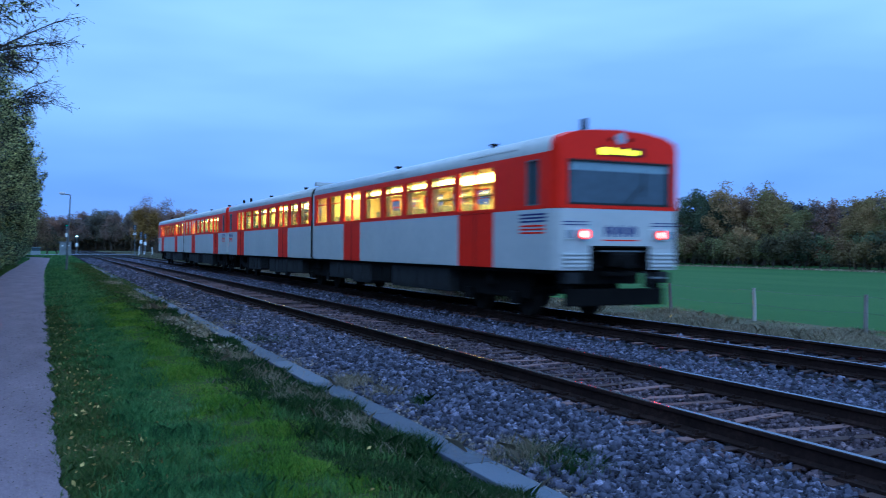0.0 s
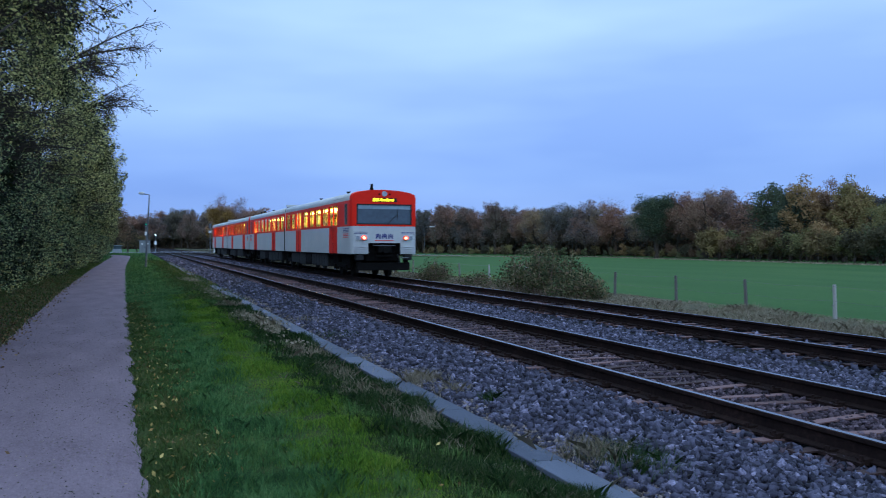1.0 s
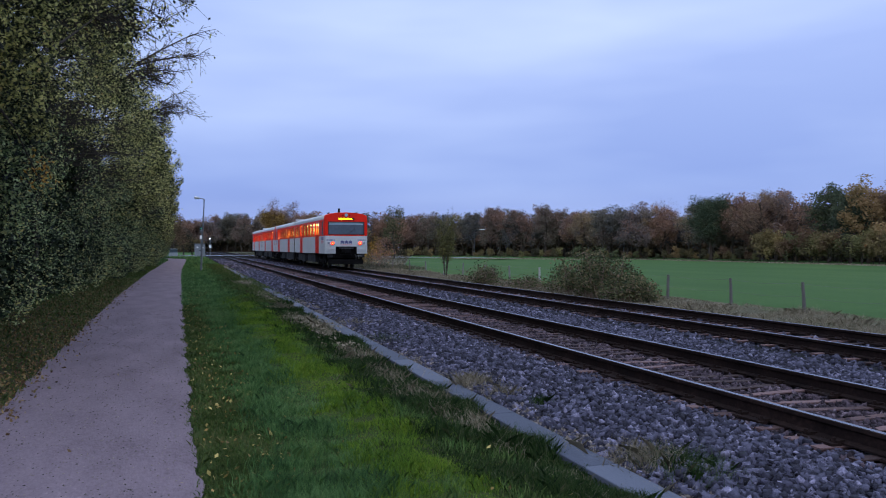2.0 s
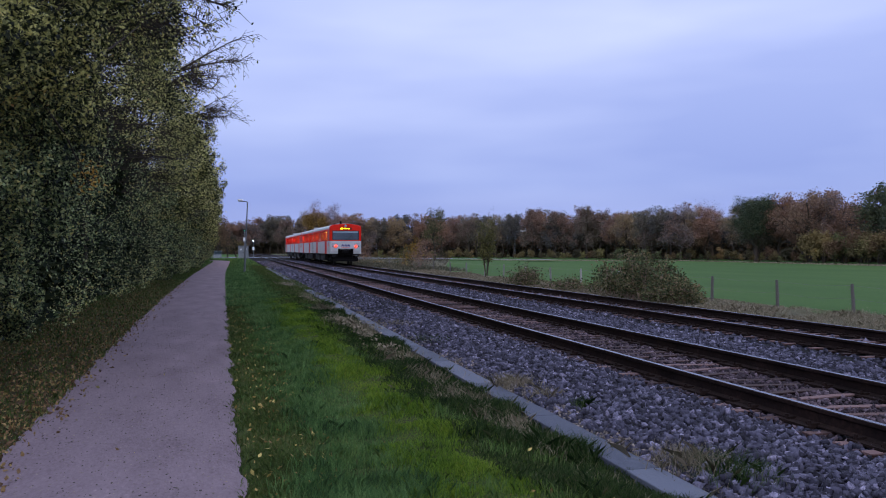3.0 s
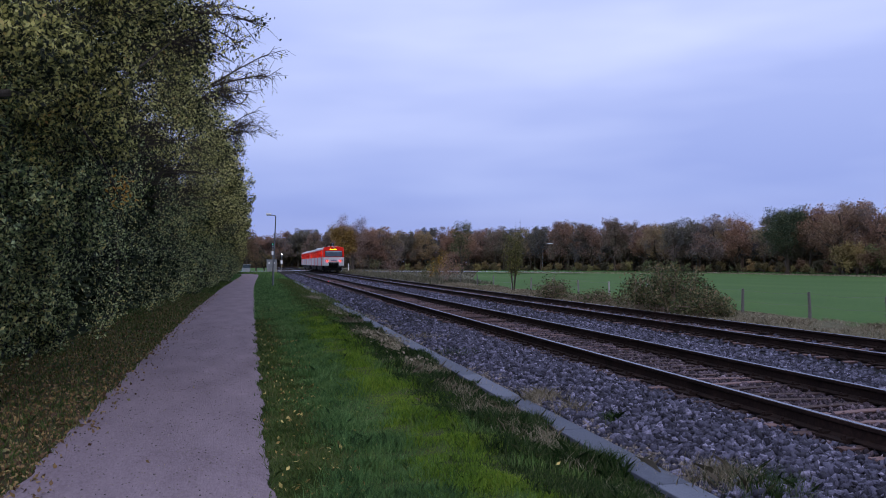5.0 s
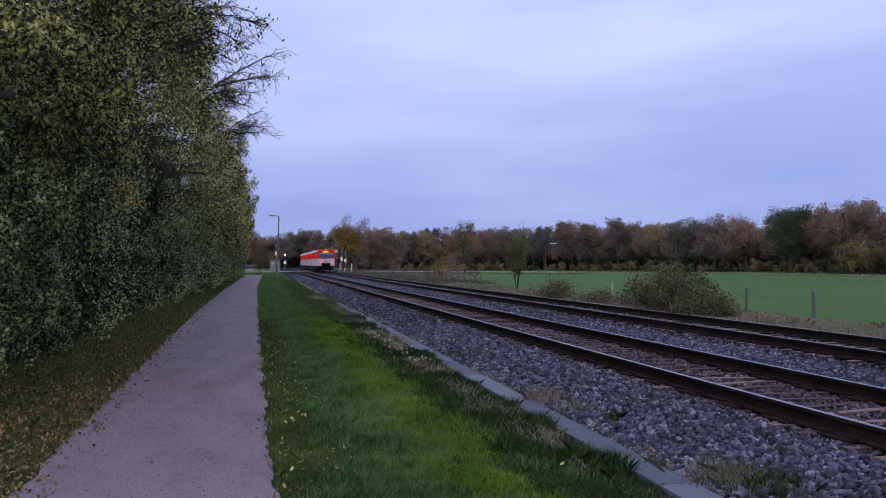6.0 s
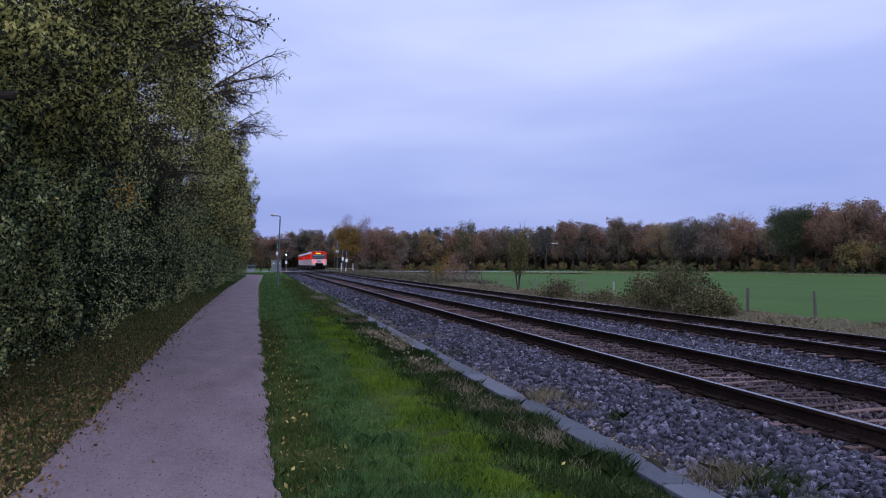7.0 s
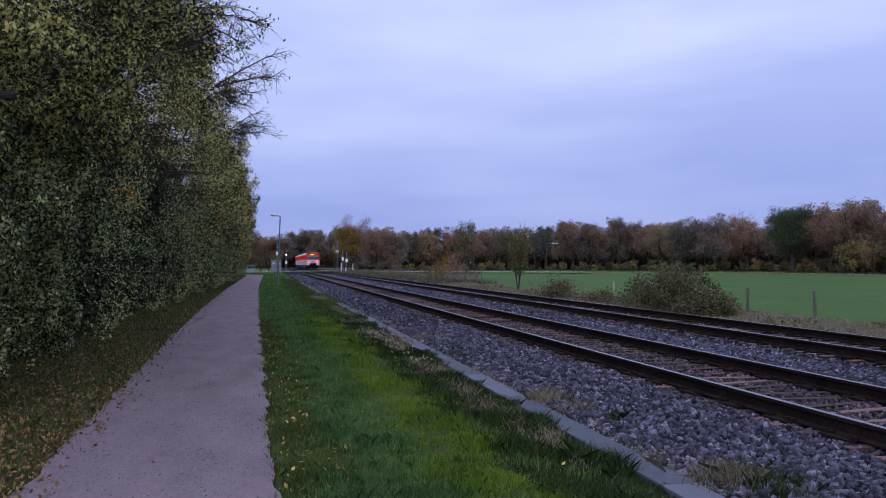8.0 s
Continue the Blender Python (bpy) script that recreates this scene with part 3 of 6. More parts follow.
def side_wall(parent, s):
    """One long side with its doors, windows and the panels between them."""
    x0, x1 = sorted((s * SIDE, s * (SIDE - 0.06)))
    spans = [(a, b, "door") for a, b in DOORS] + [(a, b, "window") for a, b in WINDOWS]
    spans += [(a, b, "door") for a, b in mirrored(DOORS)] + [(a, b, "window") for a, b in mirrored(WINDOWS)]
    spans += [(0.62, 1.08, "cab"), (UNIT - 1.08, UNIT - 0.62, "cab")]
    spans.sort()
    # red band round the windows
    bm = bmesh.new()
    mid = UNIT / 2
    edges = [0.22] + [v for a, b, k in spans for v in (a, b)] + [UNIT - 0.22]
    for k in range(0, len(edges), 2):
        a, b = edges[k], edges[k + 1]
        if a < mid < b:
            box(bm, x0, x1, a, mid - 0.22, ZS, ZT)
            box(bm, x0, x1, mid + 0.22, b, ZS, ZT)
        else:
            box(bm, x0, x1, a, b, ZS, ZT)
    box(bm, x0, x1, 0.22, mid - 0.22, ZT, ZR)
    box(bm, x0, x1, mid + 0.22, UNIT - 0.22, ZT, ZR)
    box(bm, x0, x1, 0.22, mid - 0.22, ZS - 0.07, ZS)
    box(bm, x0, x1, mid + 0.22, UNIT - 0.22, ZS - 0.07, ZS)
    part("window_band", bm, M_RED, parent, "red band round the windows")
    for k in range(2, len(edges) - 2, 2):
        if not edges[k] < mid < edges[k + 1]:
            part("inner_pillar", boxed(*sorted((s * (SIDE - 0.064), s * (SIDE - 0.084))), edges[k] - 0.02, edges[k + 1] + 0.02, ZS, ZT), M_INNER, parent, "cream pillar between the windows")
    # pale panels below, between the doors
    cuts = sorted([v for a, b in DOORS for v in (a, b)] + [v for a, b in mirrored(DOORS) for v in (a, b)] + [0.22, mid - 0.22, mid + 0.22, UNIT - 0.22])
    for k in range(0, len(cuts), 2):
        part("side_panel", boxed(x0, x1, cuts[k] + 0.006, cuts[k + 1] - 0.006, Z0, ZS - 0.074, bevel=0.006), M_WHITE, parent, "pale grey side panel")
    for a, b, kind in spans:
        if kind == "door":
            d = part("door", boxed(*sorted((s * (SIDE - 0.012), s * (SIDE - 0.06))), a + 0.008, b - 0.008, Z0, ZS - 0.074, bevel=0.006), M_RED, parent, "closed red passenger door")
            m = (a + b) / 2
            for lo, hi in ((a, a + 0.03), (m - 0.05, m + 0.05), (b - 0.03, b)):
                part("door_post", boxed(*sorted((s * (SIDE - 0.01), s * (SIDE - 0.05))), lo, hi, ZS, ZT), M_RED, d)
            bm = boxed(*sorted((s * (SIDE - 0.003), s * (SIDE - 0.011))), m - 0.008, m + 0.008, Z0 + 0.01, ZS - 0.08)
            part("door_seal", bm, M_RUBBER, d)
            for lo, hi in ((a + 0.03, m - 0.05), (m + 0.05, b - 0.03)):
                part("door_pane", boxed(s * (SIDE - 0.034) - 0.003, s * (SIDE - 0.034) + 0.003, lo, hi, ZS, ZT), M_GLASS, d).visible_shadow = False
        else:
            bm = bmesh.new()
            xa, xb = sorted((s * (SIDE + 0.004), s * (SIDE - 0.05)))
            for q in ((a, b, ZS, ZS + 0.025), (a, b, ZT - 0.025, ZT), (a, a + 0.025, ZS + 0.025, ZT - 0.025), (b - 0.025, b, ZS + 0.025, ZT - 0.025)):
                box(bm, xa, xb, *q)
            if kind == "window":
                box(bm, s * (SIDE - 0.03) - 0.012, s * (SIDE - 0.03) + 0.012, a + 0.025, b - 0.025, ZT - 0.27, ZT - 0.245)
            w = part("window_frame", bm, M_RED if kind == "window" else M_GALV, parent, "" if kind == "window" else "pale metal cab window frame")
            if kind == "window":
                for lo, hi in ((a + 0.03, a + 0.26), (b - 0.26, b - 0.03)):
                    bm = bmesh.new()
                    n = 5
                    for k in range(n):
                        y0, y1 = lo + (hi - lo) * k / n, lo + (hi - lo) * (k + 1) / n
                        x = s * (SIDE - 0.10 - 0.02 * (k % 2))
                        box(bm, x - 0.008, x + 0.008, y0, y1, ZS - 0.05, ZT + 0.01)
                    part("curtain", bm, M_INNER, w, "cream curtain drawn aside")
            pane = part("window_pane", boxed(s * (SIDE - 0.034) - 0.003, s * (SIDE - 0.034) + 0.003, a + 0.025, b - 0.025, ZS + 0.025, ZT - 0.025), M_GLASS if kind == "window" else M_SCREEN, w)
            pane.visible_shadow = kind == "cab"
    for y in (0.36, UNIT - 0.36 - 0.95):
        for k in range(6):
            z = 2.0 - k * 0.065 - (0.02 if k > 2 else 0)
            part("stripe", boxed(*sorted((s * SIDE, s * (SIDE + 0.004))), y + 0.06 * (k > 2), y + 0.95, z - 0.016, z + 0.016), M_NAVY if k < 3 else M_RED, parent, "painted stripe")


def cab_end(parent, y, d):
    """The flat cab end at y, that faces -d along the track."""
    def at(v):
        return y + d * v

    def bx(bm, x0, x1, v0, v1, z0, z1, bevel=0.0):
        a, b = sorted((at(v0), at(v1)))
        return box(bm, x0, x1, a, b, z0, z1, bevel)
    # red upper part: a ring round the windscreen, rounded at the roof
    out_line = [(1.36, ZS - 0.02), (1.365, 3.25), (1.325, 3.385), (1.08, 3.485), (0.6, 3.56), (0, 3.585), (-0.6, 3.56), (-1.08, 3.485), (-1.325, 3.385), (-1.365, 3.25), (-1.36, ZS - 0.02)]
    in_line = [(1.17, 2.17), (1.17, 2.7), (1.14, 2.98), (0.8, 3.0), (0.4, 3.0), (0, 3.0), (-0.4, 3.0), (-0.8, 3.0), (-1.14, 2.98), (-1.17, 2.7), (-1.17, 2.17)]
    bm = bmesh.new()
    rings = []
    for pts, v, k in ((in_line, 0.06, 1.0), (in_line, 0.0, 1.0), (out_line, 0.03, 0.985), (out_line, 0.1, 1.0), (roof_outline(), 0.23, 1.0)):
        rings.append([bm.verts.new((x * k, at(v), z)) for x, z in pts])
    for r in range(len(rings) - 1):
        for k in range(len(in_line) - 1):
            bm.faces.new((rings[r][k], rings[r][k + 1], rings[r + 1][k + 1], rings[r + 1][k]))
    a0 = [bm.verts.new((x, at(v), ZS - 0.07)) for x, v in ((-SIDE, 0.23), (-1.36, 0.1), (-1.34, 0.03), (-1.17, 0.0), (1.17, 0.0), (1.34, 0.03), (1.36, 0.1), (SIDE, 0.23))]
    top = [rings[4][-1], rings[3][-1], rings[2][-1], rings[1][-1], rings[1][0], rings[2][0], rings[3][0], rings[4][0]]
    for k in range(7):
        bm.faces.new((a0[k], a0[k + 1], top[k + 1], top[k]))
    bmesh.ops.recalc_face_normals(bm, faces=bm.faces)
    part("cab_front", bm, M_RED, parent, "red cab end with rounded roof edge")
    bm = bmesh.new()
    bx(bm, -1.165, 1.165, 0.045, 0.06, 2.17, 2.985)
    scr = part("windscreen", bm, M_SCREEN, parent, "wide dark windscreen with the sky's reflection put into its colour")
    bm = bmesh.new()
    bx(bm, -1.1, 1.1, 0.036, 0.044, 2.80, 2.95)
    part("sun_blind", bm, M_BLIND, scr, "grey blind across the top of the windscreen")
    bm = bmesh.new()
    for q in ((-1.17, 1.17, 2.17, 2.21), (-1.17, 1.17, 2.96, 3.0), (-1.17, -1.12, 2.21, 2.96), (1.12, 1.17, 2.21, 2.96)):
        bx(bm, q[0], q[1], -0.006, 0.044, q[2], q[3])
    part("windscreen_seal", bm, M_RUBBER, scr)
    bm = bmesh.new()
    tube(bm, (0.1, at(-0.012), 2.16), (0.55, at(0.02), 2.6), 0.012, 0.008, 6)
    tube(bm, (0.55, at(0.022), 2.35), (0.56, at(0.022), 2.85), 0.01, 0.01, 6)
    part("wiper", bm, M_RUBBER, scr)
    # pale lower part with the coupler opening
    z1 = ZS - 0.074
    bm = bmesh.new()
    def low(x0, x1, zlo, zhi):
        pl = [(-SIDE, 0.23), (-1.36, 0.1), (-1.31, 0.03), (-1.17, 0.0), (-0.68, 0.0), (0.68, 0.0), (1.17, 0.0), (1.31, 0.03), (1.36, 0.1), (SIDE, 0.23)]
        pl = [p for p in pl if x0 - 1e-6 <= p[0] <= x1 + 1e-6]
        a = [bm.verts.new((x, at(v), zlo)) for x, v in pl]
        b = [bm.verts.new((x, at(v), zhi)) for x, v in pl]
        c = [bm.verts.new((x, at(0.3), zlo)) for x, v in pl]
        for k in range(len(pl) - 1):
            bm.faces.new((a[k], a[k + 1], b[k + 1], b[k]))
            bm.faces.new((c[k], c[k + 1], a[k + 1], a[k]))
    low(-SIDE, SIDE, 1.42, z1)
    low(-SIDE, -0.68, Z0, 1.42)
    low(0.68, SIDE, Z0, 1.42)
    bmesh.ops.recalc_face_normals(bm, faces=bm.faces)
    front = part("front_panel", bm, M_WHITE, parent, "pale grey lower cab front")
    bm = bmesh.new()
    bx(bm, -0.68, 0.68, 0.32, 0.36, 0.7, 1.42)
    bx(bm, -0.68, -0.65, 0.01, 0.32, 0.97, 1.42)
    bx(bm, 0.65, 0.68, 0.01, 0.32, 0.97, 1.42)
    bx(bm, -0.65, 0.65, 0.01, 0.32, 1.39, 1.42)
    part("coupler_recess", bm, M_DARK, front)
    for s in (-1, 1):
        bm = bmesh.new()
        bx(bm, s * 0.95 - 0.27, s * 0.95 + 0.27, -0.02, 0.0, 1.52, 1.74, 0.01)
        housing = part("lamp_housing", bm, M_WHITE, front)
        bm = bmesh.new()
        tube(bm, (s * 0.88, at(-0.05), 1.628), (s * 0.88, at(-0.021), 1.628), 0.07, 0.072, 20, True)
        part("tail_light", bm, M_TAIL if d > 0 else M_LENS, housing, "glowing red tail light" if d > 0 else "unlit lamp")
        # Added shield: hides the bright lamp from the side, so its beam narrows.
        bm = bmesh.new()
        for ra, rb in ((0.074, 0.074), (0.086, 0.09)):
            tube(bm, (s * 0.88, at(-0.135), 1.628), (s * 0.88, at(-0.021), 1.628), ra, rb, 20, False)
        part("beam_shield", bm, M_BEAMSHIELD, housing, "added red shield that narrows the lamp's beam")
        bm = bmesh.new()
        bx(bm, s * 1.12 - 0.075, s * 1.12 + 0.075, -0.03, -0.021, 1.555, 1.70, 0.004)
        part("headlight", bm, M_LENS, housing, "clear headlight, not lit")
        for k in range(4):
            bm = bmesh.new()
            z = 1.02 + k * 0.075
            bx(bm, s * 0.985 - 0.285, s * 0.985 + 0.285, -0.035, 0.0, z, z + 0.038, 0.008)
            part("bumper_rib", bm, M_WHITE, front)
        for k in range(5):
            bm = bmesh.new()
            z = 1.79 + 0.055 * k if k < 2 else 1.38 + 0.04 * (k - 2)
            bx(bm, s * 1.0 - 0.28, s * 1.0 + 0.28, -0.004, 0.0, z, z + 0.018)
            part("stripe", bm, M_NAVY if k < 2 else M_WHITE, front, "painted stripe")
    # operator's mark as plain blocks, with a red line below
    for x0, x1, z0, z1_ in ((-0.37, -0.15, 1.59, 1.8), (-0.11, 0.11, 1.59, 1.8), (0.15, 0.37, 1.59, 1.8)):
        bm = bmesh.new()
        for k in range(3):
            w = (x1 - x0) / 3
            bx(bm, x0 + k * w + 0.008, x0 + (k + 1) * w - 0.008, -0.004, 0.0, z0 + (0.05 if k == 1 else 0.0), z1_ - (0.0 if k == 1 else 0.03))
        part("mark_block", bm, M_NAVY, front, "dark blue painted mark")
    bm = bmesh.new()
    bx(bm, -0.4, 0.4, -0.004, 0.0, 1.51, 1.535)
    part("mark_line", bm, M_RED, front, "thin red painted line")
    # destination display
    bm = bmesh.new()
    bx(bm, -0.52, 0.52, -0.012, 0.02, 3.09, 3.25, 0.004)
    disp = part("destination_display", bm, M_RUBBER, parent, "black destination display with glowing yellow writing")
    for x0, x1, z0, z1_ in ((-0.49, -0.36, 3.11, 3.23), (-0.34, -0.24, 3.11, 3.23)):
        bm = bmesh.new()
        bx(bm, x0, x1, -0.017, -0.013, z0, z1_)
        part("display_block", bm, M_LED, disp)
    for k in range(7):
        bm = bmesh.new()
        x0 = -0.17 + 0.082 * k
        bx(bm, x0, x0 + 0.06, -0.017, -0.013, 3.12, 3.23 if k in (0, 3) else 3.20)
        part("display_block", bm, M_LED, disp)
    # marker lamp, horn, antenna, coupler, rail guard
    bm = bmesh.new()
    tube(bm, (0, at(-0.01), 3.42), (0, at(0.06), 3.42), 0.11, 0.12, 16)
    part("marker_lamp", bm, M_LENS, parent, "round unlit upper lamp")
    for s in (-1, 1):
        bm = bmesh.new()
        tube(bm, (s * 0.22, at(-0.01), 3.40), (s * 0.22, at(0.06), 3.40), 0.035, 0.05, 10)
        part("horn", bm, M_DARK, parent)
    bm = bmesh.new()
    tube(bm, (-0.35, at(0.7), 3.56), (-0.35, at(0.7), 3.66), 0.09, 0.08, 10)
    tube(bm, (-0.35, at(0.7), 3.66), (-0.35, at(0.7), 3.86), 0.07, 0.06, 10)
    part("antenna", bm, M_DARK, parent)
    bm = bmesh.new()
    bx(bm, -0.28, 0.28, -0.12, 0.3, 1.02, 1.30, 0.04)
    tube(bm, (0, at(-0.22), 1.12), (0, at(0.3), 1.12), 0.12, 0.14, 12)
    bx(bm, -0.36, 0.36, -0.05, 0.1, 0.86, 0.94, 0.02)
    coupler = part("coupler", bm, M_DARK, parent, "dark automatic coupler")
    bm = bmesh.new()
    polytube(bm, [(0.55, at(0.0), 0.95), (0.6, at(-0.12), 0.78), (0.62, at(-0.06), 0.6)], [0.03, 0.03, 0.03], 6)
    part("brake_hose", bm, M_RUBBER, coupler)
    bm = bmesh.new()
    bx(bm, -0.46, 0.46, -0.06, 0.1, 1.305, 1.335, 0.006)
    bx(bm, 0.66, 1.02, -0.08, -0.03, 0.8, 0.84, 0.01)
    part("coupler_cover", bm, M_GALV, coupler, "grey cover plate and uncoupling lever")
    bm = bmesh.new()
    bx(bm, -1.12, 1.12, 0.12, 0.2, 0.3, 0.62, 0.02)
    for s in (-1, 1):
        bx(bm, s * 1.0 - 0.06, s * 1.0 + 0.06, 0.14, 0.5, 0.62, 0.98)
    part("rail_guard", bm, M_DARK, parent)
    for s in (-1, 1):
        bm = bmesh.new()
        bx(bm, s * 1.02 - 0.16, s * 1.02 + 0.16, 0.02, 0.3, 0.72, 0.93, 0.02)
        part("step_box", bm, M_UNDER, parent)


def railcar():
    car = thing("railcar", "red and pale grey two-part diesel railcar, windows lit yellow", "train", "coupled railcars")
    mid = UNIT / 2
    for s in (-1, 1):
        side_wall(car, s)
    for a, b in ((0.23, mid - 0.22), (mid + 0.22, UNIT - 0.23)):
        bm = bmesh.new()
        ro = roof_outline()
        inner = [(x * 0.97, z - 0.05) for x, z in ro[::-1]]
        extrude_y(bm, ro + inner, a, b)
        bmesh.ops.recalc_face_normals(bm, faces=bm.faces)
        roof = part("roof", bm, M_ROOF, car, "light grey curved roof", True)
        for s in (-1, 1):
            for k in range(3):
                y = a + 1.2 + k * (b - a - 3.6) / 2
                part("gutter", boxed(s * 1.39 - 0.012, s * 1.39 + 0.012, y, y + 2.0, 3.28, 3.31), M_SIGN, roof)
        for k in range(7):
            y = a + 1.5 + k * 1.95
            part("roof_vent", boxed(-0.5, 0.5, y - 0.35, y + 0.35, 3.57, 3.64, bevel=0.02), M_ROOF, roof)
        for y, h in ((a + 3.8, 0.16), (a + 9.6, 0.14)):
            bm = bmesh.new()
            tube(bm, (-0.5, y, 3.55), (-0.5, y, 3.62 + h * 0.5), 0.07, 0.06, 8)
            box(bm, -0.58, -0.42, y - 0.09, y + 0.09, 3.62 + h * 0.5, 3.65 + h * 0.5)
            part("exhaust_stack", bm, M_DARK, roof)
        part("floor", boxed(-1.33, 1.33, a, b, 1.0, 1.06), M_DARK, car)
        part("inner_ceiling", boxed(-1.30, 1.30, a, b, 3.10, 3.12), M_INNER, car)
        for s in (-1, 1):
            lining = bmesh.new()
            box(lining, *sorted((s * (SIDE - 0.065), s * (SIDE - 0.085))), a, b, 1.06, ZS - 0.01)
            box(lining, *sorted((s * (SIDE - 0.065), s * (SIDE - 0.085))), a, b, ZT + 0.01, 3.1)
            part("inner_lining", lining, M_INNER, car)
            part("luggage_rack", boxed(s * 1.15 - 0.16, s * 1.15 + 0.16, a + 4.3, b - 4.3, 2.80, 2.83), M_GALV, car)
        part("ceiling_light", boxed(-0.5, 0.5, a + 2.2 if a < 1 else a + 0.2, b - 0.2 if a < 1 else b - 2.2, 3.05, 3.08), M_TUBE, car, "glowing warm ceiling light strip")
        end_y = b - 0.06 if a < 1 else a + 0.06
        part("end_partition", boxed(-1.31, 1.31, end_y - 0.02, end_y + 0.02, 1.06, 3.1), M_INNER, car)
        wall_y = a + 2.1 if a < 1 else b - 2.1
        part("cab_bulkhead", boxed(-1.32, 1.32, wall_y - 0.03, wall_y + 0.03, 1.06, 3.1), M_INNER, car)
        for k in range(12):
            y = a + 4.2 + k * 0.86
            if y + 0.5 > b - 0.6 or any(lo - 0.2 < y - (0 if a < 1 else 0) < hi + 0.2 for lo, hi in list(DOORS) + mirrored(DOORS)):
                continue
            for s in (-1, 1):
                bm = bmesh.new()
                box(bm, s * 0.8 - 0.42, s * 0.8 + 0.42, y, y + 0.12, 1.5, 2.38, 0.03)
                box(bm, s * 0.8 - 0.42, s * 0.8 + 0.42, y - (0.4 if k % 2 else -0.12), y + (0.0 if k % 2 else 0.52), 1.42, 1.52, 0.02)
                box(bm, s * 0.8 - 0.05, s * 0.8 + 0.05, y + 0.02, y + 0.1, 1.06, 1.42)
                part("seat", bm, M_SEAT, car)
    bm = bmesh.new()
    for k in range(6):
        y = mid - 0.2 + k * 0.08
        ro = [(x * (0.955 if k % 2 else 0.985), z * 0.99) for x, z in roof_outline()] + [(-SIDE * 0.97, 1.0), (SIDE * 0.97, 1.0)]
        extrude_y(bm, ro, y - 0.04, y + 0.04)
    bmesh.ops.recalc_face_normals(bm, faces=bm.faces)
    part("bellows", bm, M_RUBBER, car, "dark rubber bellows between the two halves")
    part("bellows_cover", boxed(-SIDE * 0.93, SIDE * 0.93, mid - 0.12, mid + 0.12, 3.5, 3.63, bevel=0.01), M_ROOF, car)
    for s in (-1, 1):
        part("joint_trim", boxed(*sorted((s * 1.365, s * 1.405)), mid - 0.215, mid - 0.08, 1.0, 3.2), M_WHITE, car)
        part("drain_pipe", tube(bmesh.new(), (s * 1.39, mid + 0.14, 1.0), (s * 1.39, mid + 0.14, 2.3), 0.025, 0.025, 8), M_RUBBER, car)
    cab_end(car, 0.0, 1)
    cab_end(car, UNIT, -1)
    for y in (3.0, mid, UNIT - 3.0):
        bogie(car, y)
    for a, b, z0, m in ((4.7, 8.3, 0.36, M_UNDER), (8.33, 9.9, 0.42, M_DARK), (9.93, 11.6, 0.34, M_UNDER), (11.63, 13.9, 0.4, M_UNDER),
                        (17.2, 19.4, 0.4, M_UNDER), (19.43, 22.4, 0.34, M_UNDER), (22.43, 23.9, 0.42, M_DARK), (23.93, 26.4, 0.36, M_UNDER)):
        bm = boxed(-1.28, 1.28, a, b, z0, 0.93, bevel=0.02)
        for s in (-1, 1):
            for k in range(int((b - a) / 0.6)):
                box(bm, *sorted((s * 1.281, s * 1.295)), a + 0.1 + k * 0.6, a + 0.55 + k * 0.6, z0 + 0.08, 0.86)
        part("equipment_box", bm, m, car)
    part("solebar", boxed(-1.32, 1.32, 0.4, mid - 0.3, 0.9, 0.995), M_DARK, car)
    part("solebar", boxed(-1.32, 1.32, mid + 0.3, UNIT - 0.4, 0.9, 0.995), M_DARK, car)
    return car


TRAIN_ROWS = [(0.0, 12.66), (0.5, 22.66), (1.0, 32.6), (1.5, 42.5), (2.0, 52.5), (2.5, 62.6), (3.0, 72.7), (3.5, 82.8), (4.0, 92.9), (4.5, 103.0), (5.0, 113.2),
              (5.5, 123.4), (6.0, 133.7), (6.5, 144.0), (7.0, 154.4), (7.5, 164.9), (8.0, 175.4)]
rear_car = railcar()
rear_car.matrix_basis = pose(TRACKS[1], TRAIN_ROWS[0][1], RAIL_TOP)
front_car = copy_thing(rear_car, pose(TRACKS[1], TRAIN_ROWS[0][1] + UNIT + 0.35, RAIL_TOP))
for o in front_car.children_recursive:
    if o.name.startswith("tail_light"):
        o["label"] = "red tail light"


